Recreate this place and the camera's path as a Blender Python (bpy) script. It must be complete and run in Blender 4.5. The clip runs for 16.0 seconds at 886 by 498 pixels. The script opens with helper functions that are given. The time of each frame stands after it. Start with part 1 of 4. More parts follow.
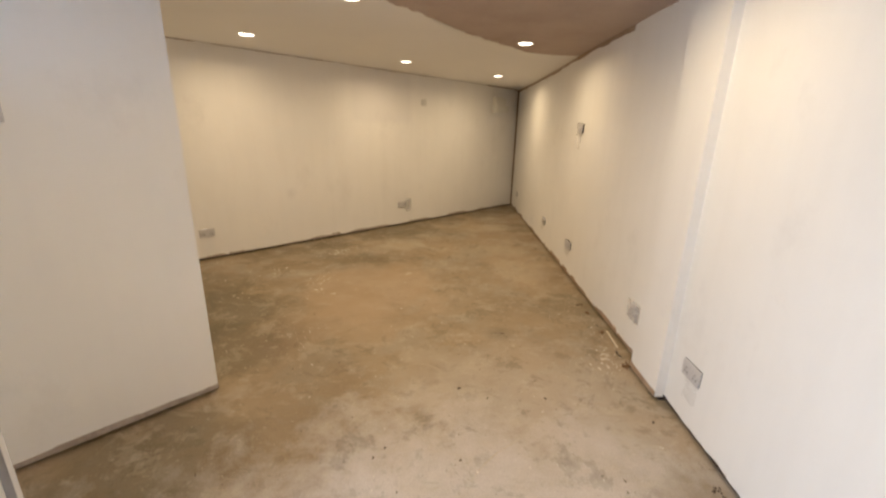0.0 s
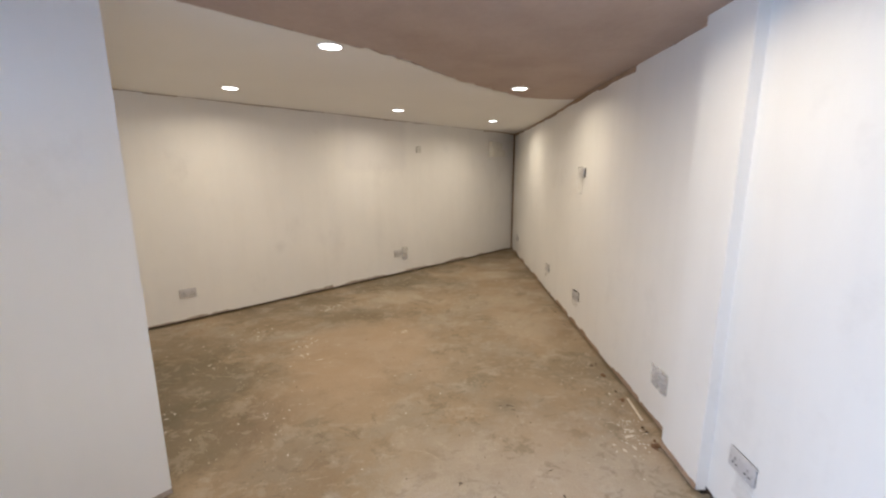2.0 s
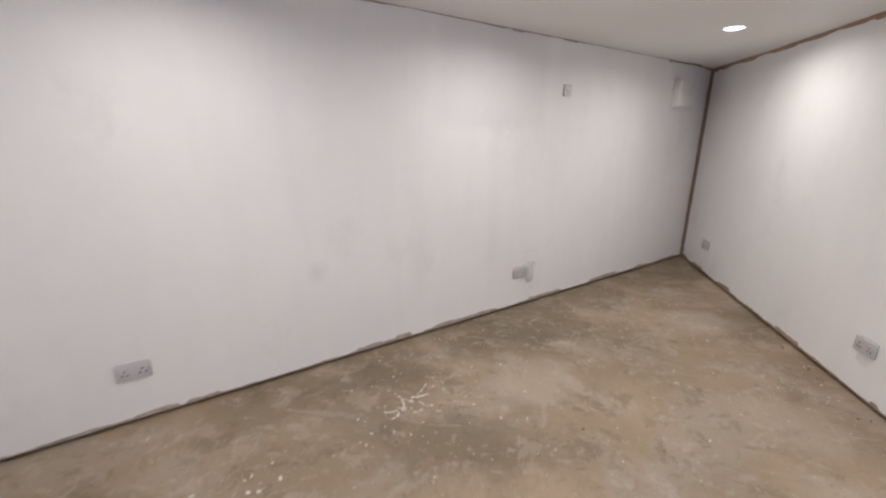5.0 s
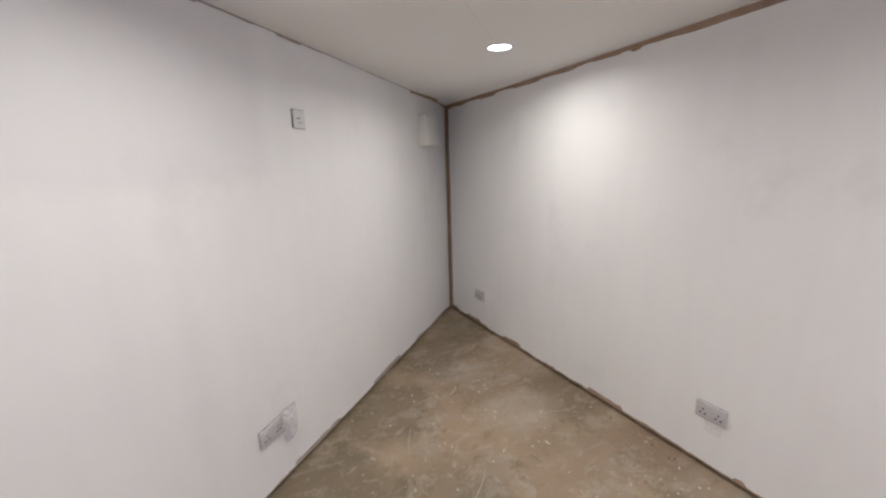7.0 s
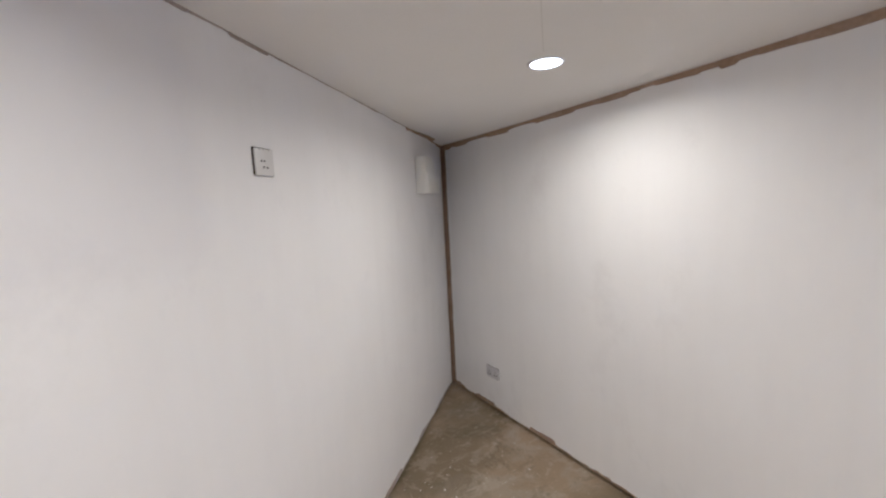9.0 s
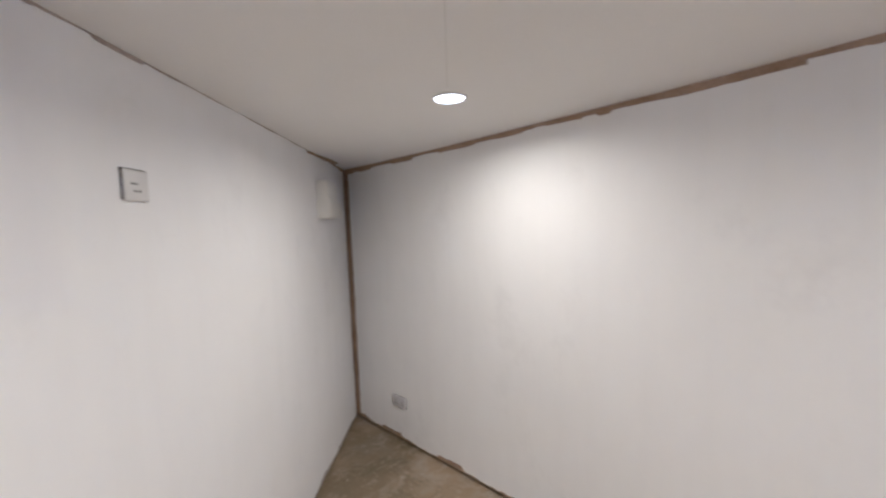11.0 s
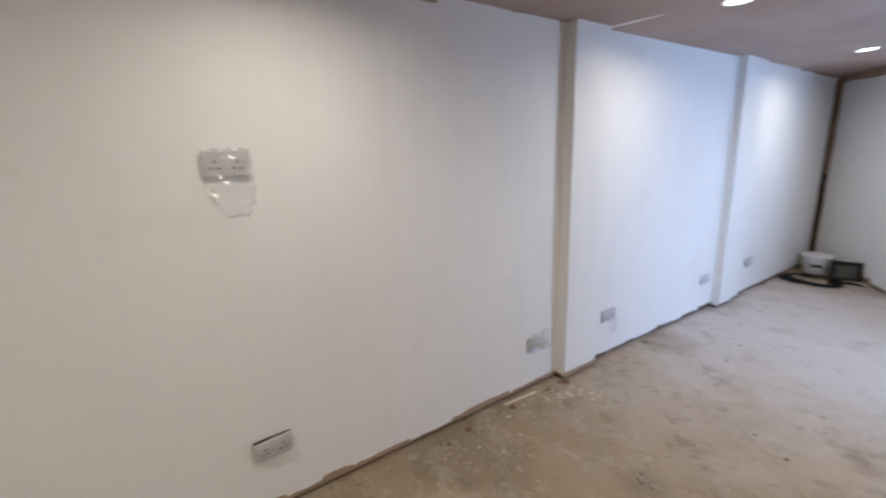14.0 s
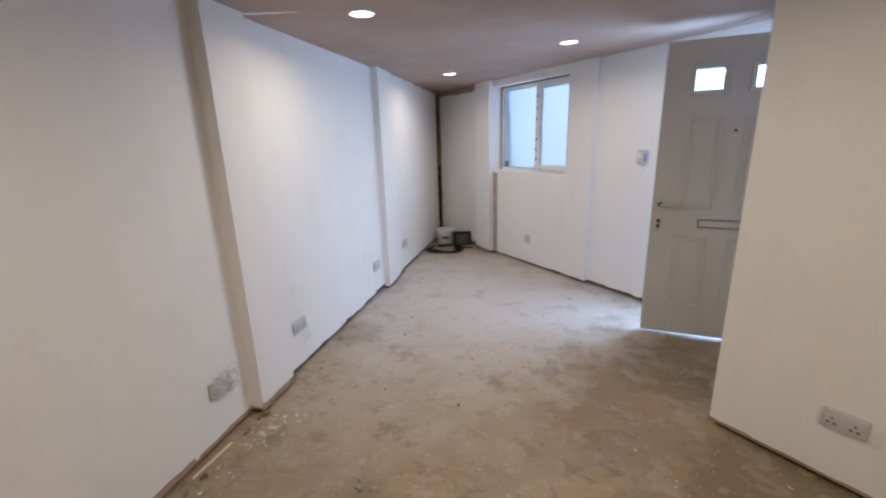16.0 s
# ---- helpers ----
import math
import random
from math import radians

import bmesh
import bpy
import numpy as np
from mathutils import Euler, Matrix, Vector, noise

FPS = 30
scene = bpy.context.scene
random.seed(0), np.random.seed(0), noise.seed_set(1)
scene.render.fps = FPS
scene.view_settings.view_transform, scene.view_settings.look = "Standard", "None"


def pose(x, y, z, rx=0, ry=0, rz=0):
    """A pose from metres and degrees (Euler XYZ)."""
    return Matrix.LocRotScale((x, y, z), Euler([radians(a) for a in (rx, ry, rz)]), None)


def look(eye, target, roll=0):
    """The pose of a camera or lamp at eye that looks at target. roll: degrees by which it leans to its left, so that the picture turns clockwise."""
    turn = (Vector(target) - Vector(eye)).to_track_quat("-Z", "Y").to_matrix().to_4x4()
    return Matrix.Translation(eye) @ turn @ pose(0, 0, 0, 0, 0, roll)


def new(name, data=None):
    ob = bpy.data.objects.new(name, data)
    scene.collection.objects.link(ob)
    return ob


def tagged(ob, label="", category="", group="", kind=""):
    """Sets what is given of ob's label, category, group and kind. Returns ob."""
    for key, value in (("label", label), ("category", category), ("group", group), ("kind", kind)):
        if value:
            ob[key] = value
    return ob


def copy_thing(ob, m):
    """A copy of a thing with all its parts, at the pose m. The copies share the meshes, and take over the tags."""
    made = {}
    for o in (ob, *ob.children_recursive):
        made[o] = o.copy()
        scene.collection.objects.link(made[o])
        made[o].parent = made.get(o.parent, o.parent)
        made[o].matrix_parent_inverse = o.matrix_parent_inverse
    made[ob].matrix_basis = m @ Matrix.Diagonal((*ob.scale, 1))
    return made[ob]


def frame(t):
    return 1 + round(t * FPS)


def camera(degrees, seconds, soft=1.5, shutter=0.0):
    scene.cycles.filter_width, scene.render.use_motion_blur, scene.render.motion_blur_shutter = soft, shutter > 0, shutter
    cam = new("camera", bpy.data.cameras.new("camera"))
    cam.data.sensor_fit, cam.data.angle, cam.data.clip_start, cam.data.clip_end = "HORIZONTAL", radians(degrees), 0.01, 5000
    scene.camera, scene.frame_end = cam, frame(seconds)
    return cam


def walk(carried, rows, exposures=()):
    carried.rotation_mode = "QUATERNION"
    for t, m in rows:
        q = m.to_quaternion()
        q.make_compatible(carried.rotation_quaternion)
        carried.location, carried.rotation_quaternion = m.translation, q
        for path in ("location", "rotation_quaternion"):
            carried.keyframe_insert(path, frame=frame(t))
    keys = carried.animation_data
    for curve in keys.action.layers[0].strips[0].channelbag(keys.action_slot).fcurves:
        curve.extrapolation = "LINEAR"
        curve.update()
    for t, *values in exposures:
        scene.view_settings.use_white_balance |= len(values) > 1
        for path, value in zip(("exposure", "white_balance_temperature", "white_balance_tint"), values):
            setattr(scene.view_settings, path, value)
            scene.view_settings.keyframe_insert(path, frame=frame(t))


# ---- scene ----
cam = camera(94.5, 16.0, soft=2.2, shutter=0.4)
PATH = [
    (0, (-0.142, -0.406, 1.412), (-0.151, 1.51, 0.839), 1.5),
    (0.5, (-0.139, -0.413, 1.481), (-0.162, 1.552, 1.108), 0.6),
    (1, (-0.118, -0.407, 1.524), (-0.132, 1.574, 1.247), -0.1),
    (1.5, (-0.082, -0.362, 1.508), (-0.087, 1.615, 1.207), -0.4),
    (2, (-0.103, -0.105, 1.462), (-0.122, 1.858, 1.079), -0.2),
    (2.5, (-0.153, 0.28, 1.439), (-0.28, 2.22, 0.966), -0.2),
    (3, (-0.186, 0.73, 1.391), (-0.625, 2.595, 0.817), 0.7),
    (3.2, (-0.232, 0.886, 1.408), (-0.798, 2.7, 0.783), 1.0),
    (5.3, (-0.858, 2.458, 1.434), (-1.104, 4.374, 0.914), -0.3),
    (5.5, (-0.879, 2.593, 1.449), (-0.977, 4.529, 0.957), -0.7),
    (6, (-0.876, 2.99, 1.494), (-0.64, 4.925, 1.048), -1.2),
    (6.5, (-0.847, 3.321, 1.489), (-0.293, 5.194, 1.06), -1.3),
    (7, (-0.782, 3.64, 1.483), (0.069, 5.407, 1.089), -1.8),
    (7.5, (-0.651, 3.953, 1.484), (0.332, 5.658, 1.128), -2.2),
    (8, (-0.612, 4.152, 1.491), (0.448, 5.815, 1.158), -2.6),
    (8.5, (-0.66, 4.324, 1.518), (0.387, 6.008, 1.251), -3.2),
    (8.7, (-0.671, 4.35, 1.536), (0.321, 6.073, 1.315), -2.9),
    (10.8, (-0.692, 4.424, 1.596), (0.586, 5.959, 1.504), -2.3),
    (11, (-0.674, 4.405, 1.585), (0.705, 5.848, 1.467), -2.5),
    (11.5, (-0.669, 4.363, 1.543), (0.97, 5.495, 1.359), -2.9),
    (12, (-0.606, 4.308, 1.535), (1.225, 5.062, 1.257), -2.7),
    (12.5, (-0.513, 4.184, 1.577), (1.41, 4.513, 1.137), -3.5),
    (13, (-0.488, 4.116, 1.523), (1.447, 3.907, 1.063), -2.1),
    (13.5, (-0.468, 3.947, 1.459), (1.363, 3.278, 1.01), -1.8),
    (14, (-0.507, 3.783, 1.428), (1.106, 2.688, 0.984), -2.0),
    (14.5, (-0.513, 3.679, 1.438), (0.788, 2.237, 0.959), -1.7),
    (15, (-0.458, 3.623, 1.456), (0.495, 1.935, 0.964), -1.6),
    (15.5, (-0.421, 3.598, 1.464), (0.221, 1.77, 0.966), -1.5),
    (16, (-0.413, 3.577, 1.466), (0.0, 1.689, 0.95), -1.7),
]
walk(cam, [(t, look(eye, target, roll)) for t, eye, target, roll in PATH],
     exposures=[(0.0, -1.00, 6720, 10.0), (0.5, -0.98, 5700, 10.0), (1.0, -0.96, 5500, 10.0), (1.5, -0.95, 5570, 11.0), (2.0, -0.92, 5420, 10.0), (2.5, -0.84, 5280, 9.0), (3.2, -0.72, 4805, 13.0), (5.3, -0.68, 4695, 15.0),
                (7.0, -0.72, 4675, 14.0), (8.7, -0.73, 4655, 14.0), (11.0, -0.64, 4655, 14.0), (12.5, -0.75, 4655, 13.0), (13.5, -0.99, 4820, 10.5), (14.5, -1.31, 5100, 11.5), (16.0, -1.37, 5410, 12.0)])

# ---- plan, metres, walked clockwise round the room ----
R = [(1.100, 7.400), (1.102, 1.835), (1.028, 1.835), (1.028, 1.530), (1.078, 1.530), (1.040, -0.200), (0.975, -0.200), (0.985, -0.620), (1.020, -0.620), (0.985, -2.680)]
F1, F2, F3 = (0.285, -1.985), (0.320, -1.945), (0.112, -1.665)
F4, F5, F6, F7, F8 = (0.005, -1.655), (-0.750, -0.835), (-0.960, -0.595), (-0.995, -0.629), (-2.130, 0.649)
N0, N1 = (-1.353, 1.500), (-3.080, 3.242)
JOINT = ((-0.45, 4.62), (0.42, 5.49))
SILL_Z, HEAD_Z = 1.075, 2.060
DOOR_A0, DOOR_A1, DOOR_HEAD = 0.790, 1.665, 2.065
HINGE, LATCH = (-2.083, 0.595), (-1.258, 0.447)


def cz(x, y):
    """Height of the ceiling."""
    return 2.118 - 0.0062 * (y - 1.5) - 0.007 * x


def unit(a, b):
    d = Vector((b[0] - a[0], b[1] - a[1]))
    return d.normalized()


def along(a, b, s, out=0.0):
    """The point s metres from a towards b, moved out of the room."""
    d = unit(a, b)
    return (a[0] + d.x * s - d.y * out, a[1] + d.y * s + d.x * out)


def on_wall(a, b, s, z):
    """A frame on a wall: x to the right as seen from the room, y into the wall, z up."""
    d = unit(a, b)
    p = along(a, b, s)
    return Matrix(((d.x, -d.y, 0, p[0]), (d.y, d.x, 0, p[1]), (0, 0, 1, z), (0, 0, 0, 1)))


def dist(a, b):
    return math.hypot(b[0] - a[0], b[1] - a[1])


# ---- world and light ----
world = bpy.data.worlds.new("world")
scene.world = world
world.use_nodes = True
wn = world.node_tree.nodes
sky = wn.new("ShaderNodeTexSky")
sky.sky_type, sky.sun_disc = "NISHITA", False
sky.sun_elevation, sky.sun_rotation = radians(38), radians(200)
wn["Background"].inputs["Strength"].default_value = 0.12
world.node_tree.links.new(sky.outputs[0], wn["Background"].inputs["Color"])

sun_data = bpy.data.lights.new("sun", "SUN")
sun_data.energy, sun_data.angle, sun_data.color = 0.8, radians(20), (1, 0.96, 0.9)
sun = new("sun", sun_data)
sun.matrix_world = look((0, 0, 20), (9, 11, 4))


def area_lamp(name, m, width, height, watts, colour):
    data = bpy.data.lights.new(name, "AREA")
    data.shape, data.size, data.size_y, data.energy, data.color = "RECTANGLE", width, height, watts, colour
    ob = new(name, data)
    ob.matrix_world = m
    return ob


DAY = (0.595, 0.765, 1.0)
LED = (1.0, 0.768, 0.475)
BEAM_WATTS = 15.5
# daylight in the window's and the doorway's openings
win_mid = along(F4, F5, 0.515, 0.235)
win_in = along(F4, F5, 0.515, -1.0)
area_lamp("window_daylight", look((*win_mid, 1.57), (*win_in, 1.50)), 1.10, 0.95, 13, (0.68, 0.82, 1.0))
door_mid = along(F7, F8, 1.225, 0.20)
door_in = along(F7, F8, 1.225, -1.0)
doorway = area_lamp("doorway_daylight", look((*door_mid, 1.05), (*door_in, 0.70)), 0.84, 1.8, 142, DAY)
doorway.data.spread = radians(165)


# ---- materials ----
def material(name, colour, rough=0.6, metal=0.0, second=None, scale=6.0, detail=6.0, blend=0.5, grain=0.0, grain_scale=180.0, bump=0.0, bump_scale=140.0, distance=0.001, rough_var=0.0):
    m = bpy.data.materials.new(name)
    m.use_nodes = True
    n, l = m.node_tree.nodes, m.node_tree.links
    b = n["Principled BSDF"]
    b.inputs["Roughness"].default_value, b.inputs["Metallic"].default_value = rough, metal
    b.inputs["Base Color"].default_value = (*colour, 1)
    geo = n.new("ShaderNodeNewGeometry")
    if second:
        noise_1 = n.new("ShaderNodeTexNoise")
        noise_1.inputs["Scale"].default_value, noise_1.inputs["Detail"].default_value, noise_1.inputs["Roughness"].default_value = scale, detail, 0.6
        l.new(geo.outputs["Position"], noise_1.inputs["Vector"])
        ramp = n.new("ShaderNodeMapRange")
        ramp.inputs["From Min"].default_value, ramp.inputs["From Max"].default_value = 0.5 - blend / 2, 0.5 + blend / 2
        l.new(noise_1.outputs["Fac"], ramp.inputs["Value"])
        mix = n.new("ShaderNodeMix")
        mix.data_type = "RGBA"
        mix.inputs["A"].default_value, mix.inputs["B"].default_value = (*colour, 1), (*second, 1)
        l.new(ramp.outputs["Result"], mix.inputs["Factor"])
        out = mix.outputs["Result"]
        if grain:
            noise_2 = n.new("ShaderNodeTexNoise")
            noise_2.inputs["Scale"].default_value, noise_2.inputs["Detail"].default_value = grain_scale, 4
            l.new(geo.outputs["Position"], noise_2.inputs["Vector"])
            amount = n.new("ShaderNodeMapRange")
            amount.inputs["From Min"].default_value, amount.inputs["From Max"].default_value = 0.3, 0.7
            amount.inputs["To Min"].default_value, amount.inputs["To Max"].default_value = 1 - grain, 1 + grain
            l.new(noise_2.outputs["Fac"], amount.inputs["Value"])
            times = n.new("ShaderNodeVectorMath")
            times.operation = "SCALE"
            l.new(out, times.inputs[0])
            l.new(amount.outputs["Result"], times.inputs["Scale"])
            out = times.outputs["Vector"]
        l.new(out, b.inputs["Base Color"])
        if rough_var:
            rr = n.new("ShaderNodeMapRange")
            rr.inputs["To Min"].default_value, rr.inputs["To Max"].default_value = rough - rough_var, rough + rough_var
            l.new(noise_1.outputs["Fac"], rr.inputs["Value"])
            l.new(rr.outputs["Result"], b.inputs["Roughness"])
    if bump:
        noise_3 = n.new("ShaderNodeTexNoise")
        noise_3.inputs["Scale"].default_value, noise_3.inputs["Detail"].default_value = bump_scale, 5
        l.new(geo.outputs["Position"], noise_3.inputs["Vector"])
        bm_node = n.new("ShaderNodeBump")
        bm_node.inputs["Strength"].default_value, bm_node.inputs["Distance"].default_value = bump, distance
        l.new(noise_3.outputs["Fac"], bm_node.inputs["Height"])
        l.new(bm_node.outputs["Normal"], b.inputs["Normal"])
    return m


def emulsion():
    """White matt wall paint: uneven coats, upright roller marks and faint grey scuffs."""
    m = bpy.data.materials.new("white_emulsion")
    m.use_nodes = True
    n, l = m.node_tree.nodes, m.node_tree.links
    b = n["Principled BSDF"]
    b.inputs["Roughness"].default_value = 0.72
    geo = n.new("ShaderNodeNewGeometry")

    def tex(scale, detail, stretch=(1, 1, 1), rough=0.6):
        mp = n.new("ShaderNodeMapping")
        mp.inputs["Scale"].default_value = stretch
        l.new(geo.outputs["Position"], mp.inputs["Vector"])
        t = n.new("ShaderNodeTexNoise")
        t.inputs["Scale"].default_value, t.inputs["Detail"].default_value, t.inputs["Roughness"].default_value = scale, detail, rough
        l.new(mp.outputs["Vector"], t.inputs["Vector"])
        return t.outputs["Fac"]

    def layer(under, value, lo, hi, amount, colour):
        r = n.new("ShaderNodeMapRange")
        r.inputs["From Min"].default_value, r.inputs["From Max"].default_value, r.inputs["To Max"].default_value = lo, hi, amount
        l.new(value, r.inputs["Value"])
        x = n.new("ShaderNodeMix")
        x.data_type = "RGBA"
        l.new(r.outputs["Result"], x.inputs["Factor"])
        if isinstance(under, tuple):
            x.inputs["A"].default_value = (*under, 1)
        else:
            l.new(under, x.inputs["A"])
        x.inputs["B"].default_value = (*colour, 1)
        return x.outputs["Result"]

    col = layer((0.86, 0.85, 0.838), tex(1.3, 5), 0.3, 0.7, 1.0, (0.815, 0.805, 0.795))
    col = layer(col, tex(9.0, 3, (1, 1, 0.10)), 0.45, 0.75, 0.14, (0.72, 0.71, 0.70))
    col = layer(col, tex(2.2, 6, (1, 1, 0.8), 0.7), 0.57, 0.77, 0.34, (0.63, 0.615, 0.61))
    col = layer(col, tex(7.0, 8, (1, 1, 1), 0.75), 0.66, 0.76, 0.11, (0.55, 0.52, 0.50))
    # three old scuffs on the back wall
    for spot, squash, size, amount in (((-1.960, 4.355, 0.616), 1.0, 0.09, 0.20), ((-1.470, 4.850, 0.560), 0.35, 0.13, 0.12), ((-1.000, 5.320, 0.700), 0.30, 0.12, 0.09)):
        away = n.new("ShaderNodeVectorMath")
        away.operation = "SUBTRACT"
        away.inputs[1].default_value = spot
        l.new(geo.outputs["Position"], away.inputs[0])
        shape = n.new("ShaderNodeVectorMath")
        shape.operation = "MULTIPLY"
        shape.inputs[1].default_value = (1, 1, squash)
        l.new(away.outputs["Vector"], shape.inputs[0])
        length = n.new("ShaderNodeVectorMath")
        length.operation = "LENGTH"
        l.new(shape.outputs["Vector"], length.inputs[0])
        rough_rim = n.new("ShaderNodeMath")
        rough_rim.operation = "MULTIPLY_ADD"
        l.new(tex(14.0, 4), rough_rim.inputs[0])
        rough_rim.inputs[1].default_value = size
        l.new(length.outputs["Value"], rough_rim.inputs[2])
        near = n.new("ShaderNodeMath")
        near.operation = "SUBTRACT"
        near.inputs[0].default_value = size * 1.5
        l.new(rough_rim.outputs["Value"], near.inputs[1])
        col = layer(col, near.outputs["Value"], 0.0, size, amount, (0.46, 0.45, 0.445))
    # a greyer area with wavering edges beside the data plate on the back wall
    place = n.new("ShaderNodeSeparateXYZ")
    l.new(geo.outputs["Position"], place.inputs[0])
    waver = tex(5.0, 6)

    def beyond(value, limit, sign):
        d = n.new("ShaderNodeMath")
        d.operation = "MULTIPLY_ADD"
        l.new(value, d.inputs[0])
        d.inputs[1].default_value, d.inputs[2].default_value = sign, -sign * limit
        w = n.new("ShaderNodeMath")
        w.operation = "MULTIPLY_ADD"
        l.new(waver, w.inputs[0])
        w.inputs[1].default_value = 0.10
        l.new(d.outputs[0], w.inputs[2])
        r = n.new("ShaderNodeMapRange")
        r.inputs["From Min"].default_value, r.inputs["From Max"].default_value = 0.015, 0.085
        l.new(w.outputs[0], r.inputs["Value"])
        return r.outputs["Result"]

    cover = None
    for value, limit, sign in ((place.outputs["X"], -0.66, -1), (place.outputs["X"], -1.35, 1), (place.outputs["Z"], 1.44, 1), (place.outputs["Y"], 4.4, 1)):
        edge = beyond(value, limit, sign)
        if cover is None:
            cover = edge
        else:
            both = n.new("ShaderNodeMath")
            both.operation = "MULTIPLY"
            l.new(cover, both.inputs[0])
            l.new(edge, both.inputs[1])
            cover = both.outputs[0]
    col = layer(col, cover, 0.0, 1.0, 0.30, (0.68, 0.665, 0.695))
    l.new(col, b.inputs["Base Color"])
    bump = n.new("ShaderNodeBump")
    bump.inputs["Strength"].default_value, bump.inputs["Distance"].default_value = 0.12, 0.0012
    l.new(tex(70.0, 5), bump.inputs["Height"])
    wave = n.new("ShaderNodeBump")
    wave.inputs["Strength"].default_value, wave.inputs["Distance"].default_value = 0.25, 0.010
    l.new(tex(2.6, 3), wave.inputs["Height"])
    l.new(wave.outputs["Normal"], bump.inputs["Normal"])
    l.new(bump.outputs["Normal"], b.inputs["Normal"])
    return m


PAINT = emulsion()
CEIL_PAINT = material("ceiling_emulsion", (0.86, 0.845, 0.825), 0.8, second=(0.81, 0.795, 0.775), scale=1.1, blend=0.6, grain=0.015, bump=0.2)
PLASTER = material("bare_plaster", (0.385, 0.297, 0.245), 0.85, second=(0.465, 0.375, 0.322), scale=2.2, blend=0.4, grain=0.03, grain_scale=40, bump=0.3, bump_scale=50)
BAND = material("bare_plaster_band", (0.285, 0.195, 0.135), 0.9, second=(0.42, 0.315, 0.235), scale=7, blend=0.45, grain=0.12, grain_scale=60, bump=0.6, bump_scale=60, distance=0.002)
BAND_GREY = material("grey_plaster_band", (0.33, 0.275, 0.235), 0.9, second=(0.47, 0.41, 0.37), scale=9, blend=0.4, grain=0.12, grain_scale=60, bump=0.6, bump_scale=60, distance=0.002)
BAND_DARK = material("damp_plaster_band", (0.10, 0.052, 0.032), 0.9, second=(0.19, 0.11, 0.07), scale=6, blend=0.5, grain=0.15, bump=0.6, bump_scale=60, distance=0.002)
# Plaster band darkened to carry the black line of the gap's shade.
FOOT_SHADE = material("gap_shade_footing_band", (0.040, 0.026, 0.018), 0.95, second=(0.10, 0.068, 0.048), scale=9, blend=0.5, grain=0.2, bump=0.6, bump_scale=60, distance=0.002)
# Near black: the shade inside narrow gaps, put into the colour.
GAP_SHADE = material("gap_shade", (0.020, 0.015, 0.011), 0.95, second=(0.036, 0.027, 0.019), scale=12, grain=0.1)
BRICK = material("outer_render", (0.45, 0.42, 0.38), 0.9, second=(0.38, 0.35, 0.31), scale=3, grain=0.1, bump=0.4)
UPVC = material("white_upvc", (0.80, 0.80, 0.80), 0.28, second=(0.76, 0.76, 0.755), scale=5, blend=0.6)
DOOR_WHITE = material("white_door_skin", (0.63, 0.61, 0.585), 0.40, second=(0.57, 0.555, 0.53), scale=3, blend=0.7, grain=0.02, grain_scale=90, bump=0.1, bump_scale=60)
PLATE = material("satin_grey_plate", (0.60, 0.59, 0.605), 0.34, 0.08, second=(0.55, 0.54, 0.555), scale=20, blend=0.8)
WHITE_PLATE = material("white_plate", (0.70, 0.69, 0.67), 0.35, second=(0.64, 0.63, 0.61), scale=20, blend=0.8)
DARK = material("dark_plastic", (0.025, 0.025, 0.03), 0.45)
BLACK_RUBBER = material("black_rubber", (0.010, 0.010, 0.011), 0.7, second=(0.018, 0.018, 0.018), scale=30, bump=0.2)
BLACK_RUBBER.node_tree.nodes["Principled BSDF"].inputs["Specular IOR Level"].default_value = 0.2
CHROME = material("chrome", (0.72, 0.72, 0.74), 0.14, 1.0)
STEEL = material("dull_steel", (0.33, 0.33, 0.34), 0.35, 0.8, second=(0.26, 0.26, 0.27), scale=40)
BOUNCE_CUT = material("bounce_cut_door_skin", (0.10, 0.115, 0.135), 0.45, second=(0.085, 0.10, 0.115), scale=4, grain=0.04)
BUCKET = material("white_bucket_plastic", (0.80, 0.80, 0.81), 0.35, second=(0.70, 0.70, 0.70), scale=9, grain=0.05)
BOXES = material("white_box_plastic", (0.80, 0.785, 0.73), 0.4, second=(0.77, 0.755, 0.70), scale=8)
FLAKE = material("white_paint_flake", (0.74, 0.70, 0.63), 0.75, second=(0.55, 0.49, 0.41), scale=30)
CRUMB = material("dark_crumb", (0.07, 0.05, 0.035), 0.9, second=(0.13, 0.09, 0.06), scale=40)
WOODSTRIP = material("pale_wood_strip", (0.62, 0.52, 0.40), 0.7, second=(0.72, 0.66, 0.56), scale=30, grain=0.1)
GROUND = material("outside_ground", (0.34, 0.33, 0.31), 0.9, second=(0.27, 0.26, 0.25), scale=2, grain=0.15, bump=0.5)


def emitter(name, colour, strength):
    m = bpy.data.materials.new(name)
    m.use_nodes = True
    b = m.node_tree.nodes["Principled BSDF"]
    b.inputs["Base Color"].default_value = (0.8, 0.8, 0.8, 1)
    b.inputs["Emission Color"].default_value, b.inputs["Emission Strength"].default_value = (*colour, 1), strength
    return m


LENS = emitter("led_lens", (1.0, 0.88, 0.72), 14)


def glassy(name, colour, rough, alpha=1.0):
    m = bpy.data.materials.new(name)
    m.use_nodes = True
    b = m.node_tree.nodes["Principled BSDF"]
    b.inputs["Base Color"].default_value, b.inputs["Roughness"].default_value = (*colour, 1), rough
    b.inputs["Transmission Weight"].default_value, b.inputs["IOR"].default_value, b.inputs["Alpha"].default_value = 1.0, 1.3, alpha
    return m


FROSTED = glassy("frosted_glass", (0.53, 0.555, 0.58), 0.55)
DOOR_GLASS = glassy("obscured_door_glass", (0.66, 0.67, 0.72), 0.6)


